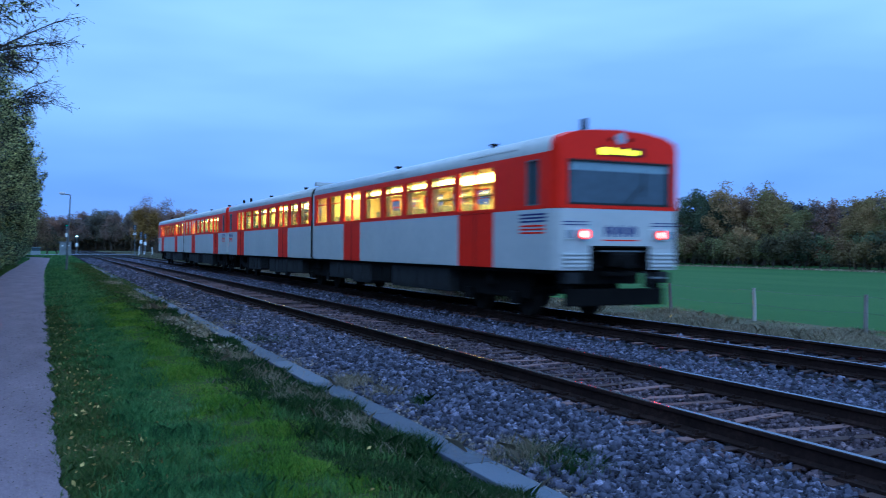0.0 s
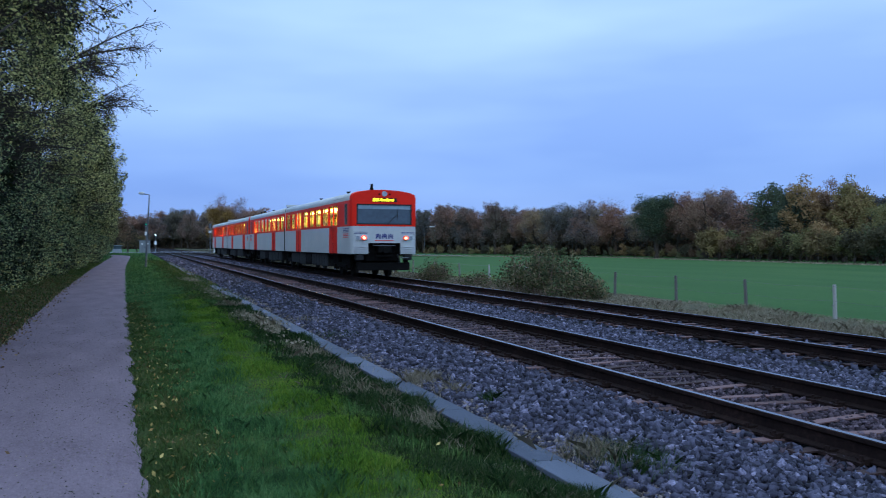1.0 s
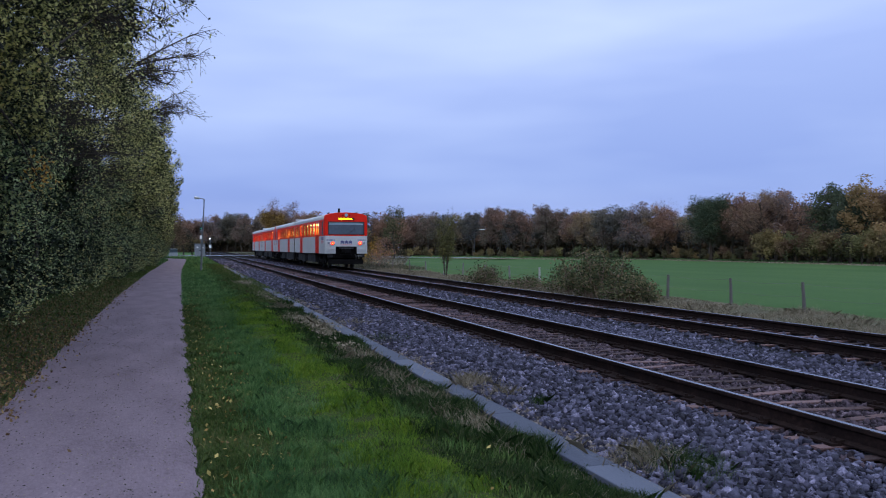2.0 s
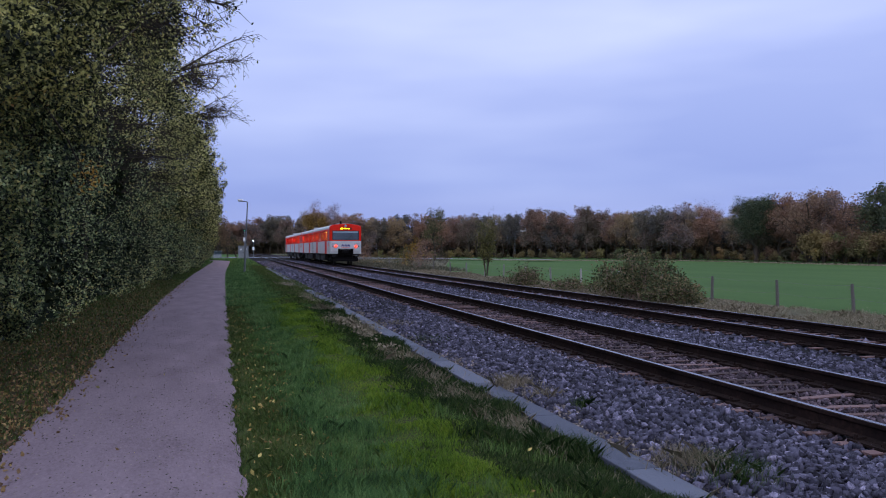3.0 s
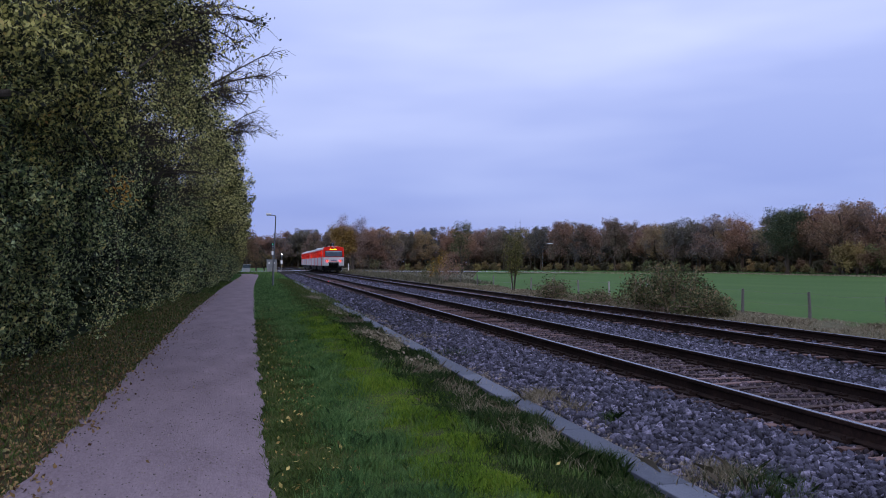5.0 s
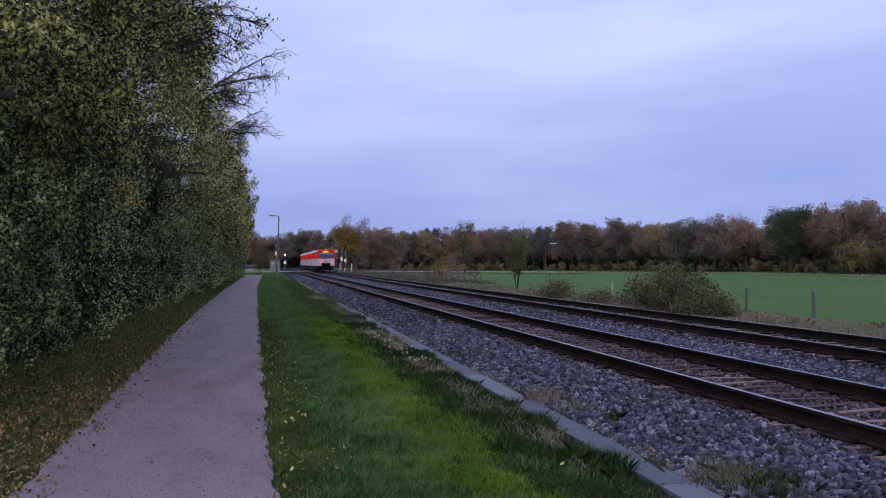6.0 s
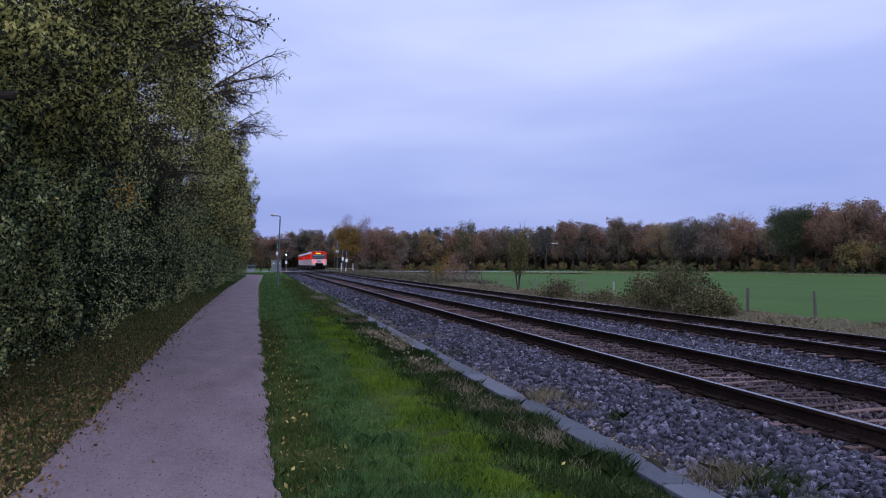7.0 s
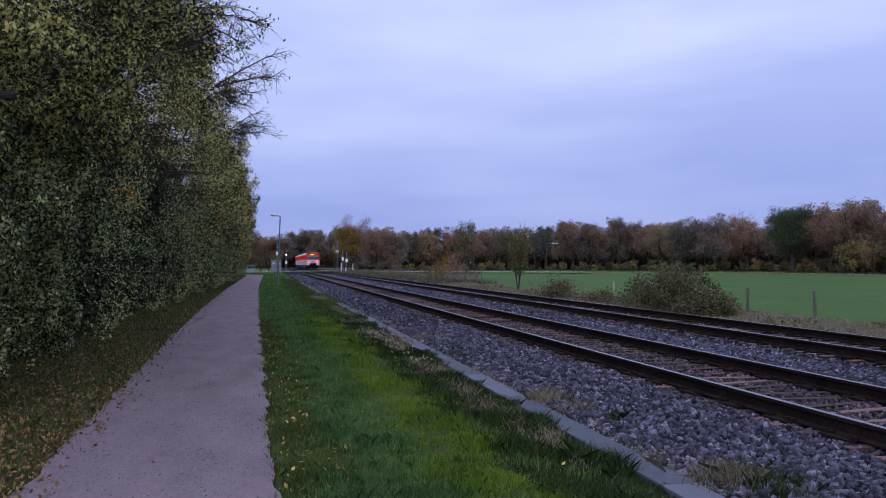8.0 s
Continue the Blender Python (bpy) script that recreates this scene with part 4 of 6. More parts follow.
# ---- plants ----
def branchy(bm, rng, base, top, r0, n_limbs, spread, tips, lift=0.5, sides=6):
    """A tapered trunk from base to top with forked limbs. Their ends are added to tips."""
    base, top = np.array(base, float), np.array(top, float)
    pts = [base + (top - base) * t + np.append(rng.normal(0, 0.04, 2) * np.linalg.norm(top - base) * (t > 0), 0) for t in (0, 0.25, 0.5, 0.75, 1)]
    rad = [r0, r0 * 0.8, r0 * 0.6, r0 * 0.38, r0 * 0.15]
    polytube(bm, pts, rad, sides)
    tips.append(pts[-1])
    hgt = np.linalg.norm(top - base)
    for k in range(n_limbs):
        t = rng.uniform(0.28, 0.95)
        i = min(int(t * 4), 3)
        p = pts[i] + (pts[i + 1] - pts[i]) * (t * 4 - i)
        a = k * 2.4 + rng.uniform(-0.5, 0.5)
        ln = spread * rng.uniform(0.6, 1.1) * (1.15 - 0.6 * t)
        d = np.array([math.cos(a), math.sin(a), lift + rng.uniform(-0.2, 0.5)])
        m = p + d * ln * 0.5 + np.array([0, 0, 0.04 * hgt * rng.uniform(0, 1)])
        e = p + d * ln * np.array([1, 1, 1.1])
        r = r0 * 0.35 * (1.1 - t)
        polytube(bm, [p, m, e], [r, r * 0.65, r * 0.2], max(sides - 2, 4))
        tips.append(e)
        for j in range(3):
            f = m + (e - m) * rng.uniform(0, 0.8)
            g = f + (d * rng.uniform(0.1, 0.5) + rng.normal(0, 0.45, 3)) * ln * 0.45
            tube(bm, f, g, r * 0.4, r * 0.1, 4, False)
            tips.append(g)


def clumps(rng, tips, n, sigma):
    c = np.array(tips)[rng.integers(0, len(tips), n)]
    return c + unit(rng.normal(size=(n, 3))) * sigma * 1.75 * rng.uniform(0, 1, (n, 1)) ** 0.45


def tree(name, label, category, height, r0, spread, limbs, leaves, leaf, sigma, material, seed, crown_low=0.3, group="", bark=None, bare=0.0):
    """A tree at the origin: trunk with limbs and a crown of separate leaves in uneven clumps."""
    rng = np.random.default_rng(seed)
    t = thing(name, label, category, group)
    bm, tips = bmesh.new(), []
    branchy(bm, rng, (0, 0, -0.3), (rng.normal(0, 0.05) * height, rng.normal(0, 0.05) * height, height * 0.93), r0, limbs, spread, tips)
    part("trunk", bm, bark or M_BARK, t)
    tips = [p for p in tips if p[2] > crown_low * height]
    keep = [p for p in tips if rng.uniform() > bare]
    pts = clumps(rng, keep or tips, leaves, sigma)
    pts = pts[(pts[:, 2] > crown_low * height * 0.6) & (pts[:, 2] < height * 1.3)]
    c = new("crown", leaf_mesh("crown", pts, leaf, material, rng))
    c.parent = t
    return t


def hedge_tree(seed, leaves, leaf, label, bulge=1.0, low=1.0):
    """A tree of the tall hedge: leafy from the ground, its crown leaning out over the path (towards +x). low: how leafy it still is below its crown."""
    rng = np.random.default_rng(seed)
    t = thing("hedge_tree", label, "tree", "hedge along the path")
    bm, tips = bmesh.new(), []
    for k in range(3 if low > 0.7 else 5):
        bx_, by_ = rng.uniform(-0.5, 0.4), rng.uniform(-1.4, 1.4)
        branchy(bm, rng, (bx_, by_, -0.2), (bx_ + rng.uniform(-0.5, 1.2), by_ + rng.uniform(-0.6, 0.6), rng.uniform(7.5, 9.4)), rng.uniform(0.08, 0.15), 12, 2.6, tips, 0.35)
    # long boughs that reach out over the path, with sprays of fine twigs
    over = []
    for k in range(9):
        z = rng.uniform(3.2, 8.2)
        p = np.array([0.2, rng.uniform(-1.7, 1.7), z])
        e = p + np.array([rng.uniform(2.2, 3.5) * bulge, rng.uniform(-1.3, 1.3), rng.uniform(0.2, 1.3)])
        m = (p + e) / 2 + np.array([0, 0, rng.uniform(0.1, 0.5)])
        polytube(bm, [p, m, e], [0.045, 0.026, 0.006], 5)
        for j in range(20):
            f = m + (e - m) * rng.uniform(-0.3, 1)
            g = f + rng.normal(0, 0.26, 3) + np.array([0.22, 0, 0.08])
            tube(bm, f, g, 0.008, 0.004, 3, False)
            for i in range(3):
                q = f + (g - f) * rng.uniform(0.2, 1)
                w = q + rng.normal(0, 0.15, 3) + np.array([0.13, 0, 0.0])
                tube(bm, q, w, 0.0045, 0.0025, 3, False)
                over.append(w)
            over.append(g)
    part("trunk", bm, M_BARK, t)

    def shell(n, zlo, zhi, zs, xs, amp, spread, hollow, fine_gap):
        """Points on a bulging leafy face with hollows between its clumps."""
        z, y = rng.uniform(zlo, zhi, n), rng.uniform(-2.5, 2.5, n)
        big = np.array([noise.noise((seed * 3.1, b * 0.55, c * 0.5)) + 0.55 * noise.noise((seed * 5.3, b * 1.4, c * 1.3)) for b, c in zip(y, z)])
        x = np.interp(z, zs, xs) + amp * np.minimum(big, 0.45) - np.abs(rng.normal(0, spread, n))
        gap = np.array([noise.noise((a * 1.2 + seed * 7, b * 1.2, c * 1.2)) + 0.6 * noise.noise((a * 3.6 + seed, b * 3.6, c * 3.6)) for a, b, c in zip(x, y, z)])
        keep = (gap > fine_gap) & (big > hollow) & (x > -2.5)
        return np.stack([x, y, z], 1)[keep]

    up = shell(int(leaves * 3.0), 3.0, 9.6, [2.8, 4.2, 6.0, 7.6, 8.8, 9.7], [k * (0.9 + 0.1 * bulge) for k in (1.8, 2.6, 3.3, 3.2, 2.2, 0.7)], 1.7, 0.55, -0.62, 0.16)
    thin = np.interp(up[:, 2], [4.4, 5.4, 6.0, 7.0, 8.6], [low, 1.0, 0.75, 0.4, 0.2])
    up = up[rng.uniform(0, 1, len(up)) < thin][: int(leaves * 0.85)]
    up = np.concatenate([up, clumps(rng, over, int(leaves * 0.05), 0.06), clumps(rng, tips, int(leaves * 0.1 * low), 0.3)])
    up = up[up[:, 2] > 2.6]
    if low < 0.7:
        up = up[(up[:, 2] > 5.3 + 0.5 * rng.normal(0, 1, len(up))) | (rng.uniform(0, 1, len(up)) < 0.06)]
    c = new("crown", leaf_mesh("crown", up, leaf, M_HEDGE, rng, 0.3))
    c.parent = t
    lo = shell(int(leaves * 1.6 * low), 0.02, 4.2, [0, 0.5, 1.5, 3.0, 4.2], [1.2, 1.55, 1.8, 1.95, 2.2], 0.95, 0.3, -0.8, 0.06)
    # inner filler leaves, the shade of the hedge's inside put into their colour
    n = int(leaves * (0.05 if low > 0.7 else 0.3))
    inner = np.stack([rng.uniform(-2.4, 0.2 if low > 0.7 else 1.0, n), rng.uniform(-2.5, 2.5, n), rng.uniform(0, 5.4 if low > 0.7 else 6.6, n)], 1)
    c = new("inner_foliage", leaf_mesh("inner_foliage", inner, 0.34 if low > 0.7 else 0.22, M_SHADELEAF, rng))
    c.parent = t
    c = new("undergrowth", leaf_mesh("undergrowth", lo, leaf * 0.95, M_HEDGELOW, rng, 0.2))
    c.parent = t
    return t


def place(protos, spots, rng, lo=0.85, hi=1.15):
    """Puts copies at (x, y, z, scale): the prototypes themselves go to the first spots."""
    for k, (x, y, z, s) in enumerate(spots):
        m = pose(x, y, z, 0, 0, rng.uniform(0, 360))
        src = protos[k % len(protos)]
        if k < len(protos):
            ob = src
            ob.matrix_basis = m
        else:
            ob = copy_thing(src, m)
        ob.scale = (s * rng.uniform(0.95, 1.1),) * 2 + (s,)


def leaning_tree(x, y, seed, size, leaves):
    """A thin half-bare tree that leans out of the hedge, its fine twigs hanging over the path."""
    rng = np.random.default_rng(seed)
    t = thing("leaning_tree", "thin half-bare tree leaning out of the hedge over the path", "tree", "hedge along the path", "", pose(x, y, 0.0))
    t.scale = (size,) * 3
    bm, tips = bmesh.new(), []
    polytube(bm, [(0, 0, -0.2), (0.1, -0.1, 2.8), (1.0, -0.3, 5.2), (2.4, -0.5, 6.35)], [0.11, 0.085, 0.06, 0.045], 7)
    part("trunk", bm, M_BARK, t)
    for k in range(9):
        bm = bmesh.new()
        p = np.array([2.5 - 0.35 * (k % 3), -0.5 + 0.1 * (k % 3), 6.35 - 0.35 * (k % 3)])
        d = np.array([rng.uniform(0.55, 1.0), rng.uniform(-0.5, 0.5), rng.uniform(-0.12, 0.75)])
        ln = rng.uniform(1.3, 2.3)
        pts = [p, p + d * ln * 0.4, p + d * ln * 0.75 + np.array([0, 0, -0.05]), p + d * ln + np.array([0, 0, -0.2])]
        polytube(bm, pts, [0.03, 0.02, 0.012, 0.005], 5)
        for j in range(26):
            i = rng.integers(0, 3)
            f = pts[i] + (pts[i + 1] - pts[i]) * rng.uniform()
            g = f + np.array([rng.uniform(-0.05, 0.5), rng.normal(0, 0.25), rng.normal(-0.02, 0.22)])
            tube(bm, f, g, 0.009, 0.005, 3, False)
            for i in range(3):
                q = f + (g - f) * rng.uniform(0.2, 1)
                w = q + np.array([rng.uniform(0, 0.28), rng.normal(0, 0.14), rng.normal(-0.04, 0.12)])
                tube(bm, q, w, 0.006, 0.0035, 3, False)
                tips.append(w)
            tips.append(g)
        part("bough", bm, M_BARK, t)
    c = new("crown", leaf_mesh("crown", clumps(rng, tips, leaves, 0.05), 0.07, M_HEDGE, rng, 0.6))
    c.parent = t


rng = np.random.default_rng(11)
leaning_tree(-4.2, 17.0, 77, 1.0, 900)
leaning_tree(-4.4, 27.0, 78, 1.1, 260)
leaning_tree(-4.6, 38.0, 79, 1.15, 160)
HLAB = "tall leafy hedge tree turning yellow, leaning over the path"
near_protos = [hedge_tree(s, 62000, 0.055, HLAB, b) for s, b in ((1, 0.9), (2, 1.0))]
hollow_protos = [hedge_tree(s, 42000, 0.062, "hedge tree with bare twigs and shade-dark leaves in a hollow under its crown", b, f) for s, b, f in ((8, 0.95, 0.1), (9, 0.9, 0.12))]
far_protos = [hedge_tree(s, 16000, 0.11, HLAB, b) for s, b in ((4, 1.0), (5, 1.05), (6, 1.1))]
hx = -4.75
used = set()
for k, y in enumerate([10.3, 14.0, 17.8, 21.5, 25.3, 29.2]):
    m = pose(hx + (0.1, -0.25, 0.05, -0.35, -0.6, -0.3)[k], y, 0.05, 0, 0, (-6, 5, 0, 7, -4, 3)[k])
    src = hollow_protos[k % 2] if k > 1 else near_protos[k]
    ob = copy_thing(src, m) if src.name in used else src
    used.add(src.name)
    ob.matrix_basis = m
    ob.scale = (1, 1, (1.0, 1.05, 0.98, 1.06, 1.0, 1.04)[k])
for k in range(22):
    y = 33.2 + k * 4.8 if k > 1 else 141.0 + 5 * k
    m = pose(hx + 0.45 * math.sin(k * 1.7), y, 0.05, 0, 0, 8 * math.sin(k * 2.9))
    ob = far_protos[k % 3] if k < 3 else copy_thing(hollow_protos[k % 2] if k in (4, 7) else far_protos[k % 3], m)
    ob.matrix_basis = m
    f = 1.0 if y < 55 else max(0.55, 1.0 - (y - 55) * 0.0058)
    ob.scale = (f, 1, f * (0.97 + 0.06 * math.sin(k * 1.3)))

copy_thing(hollow_protos[0], pose(hx - 0.2, 33.2, 0.05, 0, 0, 4))
copy_thing(hollow_protos[1], pose(hx - 0.1, 37.6, 0.05, 0, 0, -5))

# a limb that shows along the face of the hedge
limb = thing("limb_tree", "hedge tree with a long bare limb along the path", "tree", "hedge along the path")
part("trunk", polytube(bmesh.new(), [(-4.7, 7.6, -0.2), (-4.5, 7.8, 1.6), (-3.7, 8.3, 2.9)], [0.11, 0.085, 0.06], 8), M_BARK, limb)
bm = polytube(bmesh.new(), [(-3.7, 8.3, 2.9), (-2.75, 9.1, 3.3), (-2.35, 10.4, 3.62), (-2.0, 11.9, 4.02), (-1.75, 13.2, 4.6), (-1.5, 14.6, 5.3)], [0.06, 0.04, 0.034, 0.027, 0.018, 0.007], 8)
polytube(bm, [(-2.35, 10.4, 3.62), (-2.2, 11.0, 4.3), (-2.0, 12.0, 5.2)], [0.03, 0.022, 0.008], 6)
polytube(bm, [(-2.0, 11.9, 4.02), (-1.85, 12.9, 4.15), (-1.8, 13.8, 4.5)], [0.025, 0.018, 0.006], 6)
part("limb", bm, M_BARK, limb, "long curved bare limb")
bm = polytube(bmesh.new(), [(-2.35, 10.4, 3.62), (-2.1, 11.6, 3.1), (-1.95, 12.6, 2.5)], [0.02, 0.013, 0.005], 5)
part("twig", bm, M_BARK, limb)
spray = new("leaf_spray", leaf_mesh("leaf_spray", rng.normal(0, 1, (80, 3)) * np.array([0.1, 0.25, 0.16]) + np.array([-1.95, 12.5, 2.6]), 0.06, M_ORANGE, rng, 0.4))
spray.parent = limb
spray["kind"] = "stuff"
spray["label"] = "spray of orange-yellow leaves"

# woods beyond the field
wood = [tree("tree", "broad autumn tree with brown and russet leaves", "tree", 10.0, 0.22, 3.2, 32, 4800, 0.3, 0.5, M_AUTUMN, s, 0.06, "woods beyond the field") for s in (21, 22, 23, 24)]
thin_wood = [tree("tree", "half-bare autumn tree with thin russet crown", "tree", 10.0, 0.2, 3.4, 34, 2200, 0.26, 0.42, M_AUTUMN, s, 0.1, "woods beyond the field", bare=0.35) for s in (31, 32)]
olive_wood = [tree("tree", "broad olive-green autumn tree", "tree", 10.0, 0.22, 3.3, 32, 5200, 0.3, 0.5, M_OLIVE, s, 0.06, "woods beyond the field") for s in (26, 27)]
shrub = [tree("shrub", "low yellowish shrub at the edge of the field", "shrub", 2.4, 0.06, 1.1, 12, 1100, 0.2, 0.3, m, s, 0.05, "shrubs along the field") for s, m in ((41, M_SHRUB), (42, M_SHRUB), (43, M_OLIVE))]


def polar(az, dist):
    return dist * math.sin(radians(az)), dist * math.cos(radians(az))


spots, thin_spots, shrub_spots, olive_spots = [], [], [], []
for az in np.arange(5.5, 30.5, 0.85):
    for row, dd in ((0, 0), (1, 14)):
        a = az + rng.uniform(-0.3, 0.3) + row * 0.35
        d = np.interp(a, [5, 12, 20, 26, 31], [215, 235, 225, 195, 172]) + dd + rng.uniform(-5, 5)
        top = np.interp(a, [5, 8, 14, 20, 25, 31], [11.2, 10.8, 11.3, 12.2, 11.0, 10.4])
        x, y = polar(a, d)
        (thin_spots if rng.uniform() < 0.16 else spots).append((x, y, FIELD_Z, top / 10 * rng.uniform(0.88, 1.02)))
for az in np.arange(29.5, 62, 1.35):
    for row, dd in ((0, 0), (1, 12)):
        a = az + rng.uniform(-0.4, 0.4) + row * 0.5
        d = 96 / math.sin(radians(a)) + dd + rng.uniform(-4, 4)
        x, y = polar(a, d)
        top = np.interp(a, [29, 33, 37, 41, 46, 50, 60], [10.5, 11.0, 12.2, 11.8, 11.0, 9.0, 9.5])
        (thin_spots if rng.uniform() < 0.15 else olive_spots if a > 39 and rng.uniform() < 0.75 else spots).append((x, y, FIELD_Z, top / 10 * rng.uniform(0.75, 1.0)))
for az in np.arange(-3.5, 6.0, 0.65):
    for row, dd in ((0, 0), (1, 20)):
        a = az + rng.uniform(-0.3, 0.3)
        x, y = polar(a, 312 + dd + rng.uniform(-8, 8))
        spots.append((x, y, 0.0, np.interp(a, [-2, 2, 6], [1.0, 1.25, 1.4]) * rng.uniform(0.9, 1.1)))
place(wood, spots, rng)
place(olive_wood, olive_spots, rng)
# dim undergrowth and farther trees that close the woods
n = 80000
a = np.radians(np.concatenate([rng.uniform(-5, 64, 62000), rng.uniform(-5, 9, 18000)]))
deg = np.degrees(a)
d = np.where(deg < 6, 318.0, np.where(deg < 30.5, np.interp(deg, [5, 12, 20, 26, 31], [235, 255, 245, 213, 190]), 104 / np.sin(np.maximum(a, 0.3)))) + rng.uniform(0, 9, n)
tops = np.array([noise.noise((v * 0.35, 0, 3)) for v in deg])
z = FIELD_Z + rng.uniform(0, 1, n) ** 1.0 * (9.3 + 1.6 * tops) * np.where(deg < 6, 1.15, 1.0)
tagged(new("far_woods", leaf_mesh("far_woods", np.stack([d * np.sin(a), d * np.cos(a), z], 1), 0.85, M_FARWOOD, rng)), "dim brown autumn woods closing the view", "woods", kind="stuff")
pick = rng.integers(0, n, 26000)
low = np.stack([(d[pick] + 3) * np.sin(a[pick]), (d[pick] + 3) * np.cos(a[pick]), FIELD_Z + rng.uniform(0, 4.6, 26000)], 1)
tagged(new("far_undergrowth", leaf_mesh("far_undergrowth", low, 1.25, M_FARWOOD, rng)), "dense dim undergrowth at the foot of the woods", "undergrowth", kind="stuff")
place(thin_wood, thin_spots, rng)
for az in np.arange(9, 62, 0.42):
    a = az + rng.uniform(-0.2, 0.2)
    d = np.interp(a, [8, 14, 22, 27, 31], [190, 185, 178, 168, 168]) if a < 30 else 89 / math.sin(radians(a))
    x, y = polar(a, d + rng.uniform(-3, 3))
    shrub_spots.append((x, y, FIELD_Z, rng.uniform(0.35, 0.95) if a < 37.5 else rng.uniform(1.1, 1.9)))
place(shrub, shrub_spots, rng)

oak = tree("oak_tree", "large dark green oak at the edge of the field", "tree", 12.0, 0.5, 4.3, 60, 22000, 0.22, 0.8, M_OAK, 57, 0.2)
oak.matrix_basis = pose(*polar(34.75, 160), FIELD_Z)
oak.scale = (1, 1, 0.88)
bare_tree = tree("bare_tree", "nearly leafless tree with fine pinkish twigs", "tree", 12.6, 0.42, 4.2, 90, 1500, 0.14, 0.5, M_RUSTLEAF, 52, 0.3, bark=M_TWIG)
bare_tree.matrix_basis = pose(*polar(32.1, 190), FIELD_Z)
rust_tree = tree("oak_tree", "wide russet oak at the edge of the field", "tree", 12.2, 0.45, 5.0, 40, 9000, 0.2, 0.55, M_RUSTLEAF, 53, 0.3)
rust_tree.matrix_basis = pose(*polar(37.7, 152), FIELD_Z)
rust_tree.scale = (1, 1, 0.88)
tall_tree = tree("tall_tree", "tall russet tree with an open crown", "tree", 11.6, 0.3, 4.0, 30, 8000, 0.21, 0.55, M_RUSTLEAF, 54, 0.35)
tall_tree.matrix_basis = pose(*polar(45.7, 138), FIELD_Z)
gold = tree("yellow_tree", "dull golden autumn tree beside the level crossing", "tree", 9.7, 0.2, 2.9, 32, 8000, 0.24, 0.6, M_GOLD, 55, 0.05)
gold.matrix_basis = pose(*polar(5.3, 178), -0.05)
dark_top = tree("tree", "tall round-crowned brown tree behind the golden one", "tree", 11.0, 0.3, 4.4, 44, 7000, 0.28, 0.75, M_AUTUMN, 56, 0.3)
dark_top.matrix_basis = pose(*polar(6.1, 205), 0.0)
for k, (az_, d_, s_) in enumerate(((-1.1, 176, 1.0), (-0.35, 184, 0.72), (0.25, 192, 0.5))):
    m = pose(*polar(az_, d_), -0.1, 0, 0, 70 * k)
    far_gold = tree("yellow_tree", "yellow-brown tree past the end of the hedge", "tree", 8.0, 0.18, 2.6, 26, 3600, 0.26, 0.55, M_SHRUB, 81, 0.05, "trees past the hedge") if k == 0 else copy_thing(far_gold, m)
    far_gold.matrix_basis = m
    far_gold.scale = (1, 1, s_)
mid_tree = tree("tree", "olive-green young tree beyond the track", "tree", 8.6, 0.16, 2.2, 18, 2600, 0.22, 0.5, M_BRAMBLE, 57, 0.25)
mid_tree.matrix_basis = pose(*polar(13.6, 138), -0.5)


def vase_tree(label, x, y, z, height, stems, width, leaves, seed):
    """A young tree of several stems that rise from one foot and spread, with bare tips."""
    rng = np.random.default_rng(seed)
    t = thing("sapling", label, "tree", "", "", pose(x, y, z))
    tips = []
    for k in range(stems):
        a = 2.4 * k
        e = np.array([width * math.cos(a) * rng.uniform(0.4, 1), width * math.sin(a) * rng.uniform(0.4, 1), height * (0.98 if k == 0 else rng.uniform(0.7, 0.92))])
        pts = [np.array([0.03 * math.cos(a), 0.03 * math.sin(a), -0.1]), e * np.array([0.3, 0.3, 0.28]), e * np.array([0.75, 0.75, 0.62]), e]
        bm = polytube(bmesh.new(), pts, [0.02, 0.016, 0.01, 0.003], 6)
        for j in range(26):
            f = pts[1] + (pts[2] - pts[1]) * rng.uniform(-0.1, 1) if j % 3 else pts[2] + (pts[3] - pts[2]) * rng.uniform(0, 0.9)
            g = f + np.array([rng.normal(0, 0.2), rng.normal(0, 0.2), rng.uniform(0.05, 0.4)])
            tube(bm, f, g, 0.007, 0.003, 3, False)
            if f[2] < height * 0.78:
                tips += [g, (f + g) / 2]
        part("stem", bm, M_BARK, t)
    pts = clumps(rng, tips, leaves, 0.13)
    c = new("crown", leaf_mesh("crown", pts[pts[:, 2] > 0.55], 0.07, M_SAPLEAF, rng))
    c.parent = t


vase_tree("slender young tree of several stems, olive leaves", 13.75, 44.6, -0.02, 4.1, 7, 0.75, 3400, 58)
gold_sapling = tree("sapling", "slender yellow-leaved young tree near the track", "tree", 2.6, 0.05, 0.8, 16, 900, 0.09, 0.25, M_YELLOW, 59, 0.15)
gold_sapling.matrix_basis = pose(14.2, 66.0, -0.02)
for k, (x, y, s, sd) in enumerate(((14.0, 62.0, 1.0, 61), (14.3, 70.0, 0.8, 62), (14.4, 95.0, 1.0, 63), (14.6, 108.0, 0.9, 64), (14.8, 125.0, 1.1, 65))):
    b = tree("shrub", "reddish-brown shrub in the withered verge", "shrub", 2.1 * s, 0.04, 0.9 * s, 14, 900, 0.1, 0.28 * s, M_BRAMBLE if k % 2 else M_AUTUMN, sd, 0.05, "verge shrubs", bark=M_TWIG)
    b.matrix_basis = pose(x, y, -0.03)


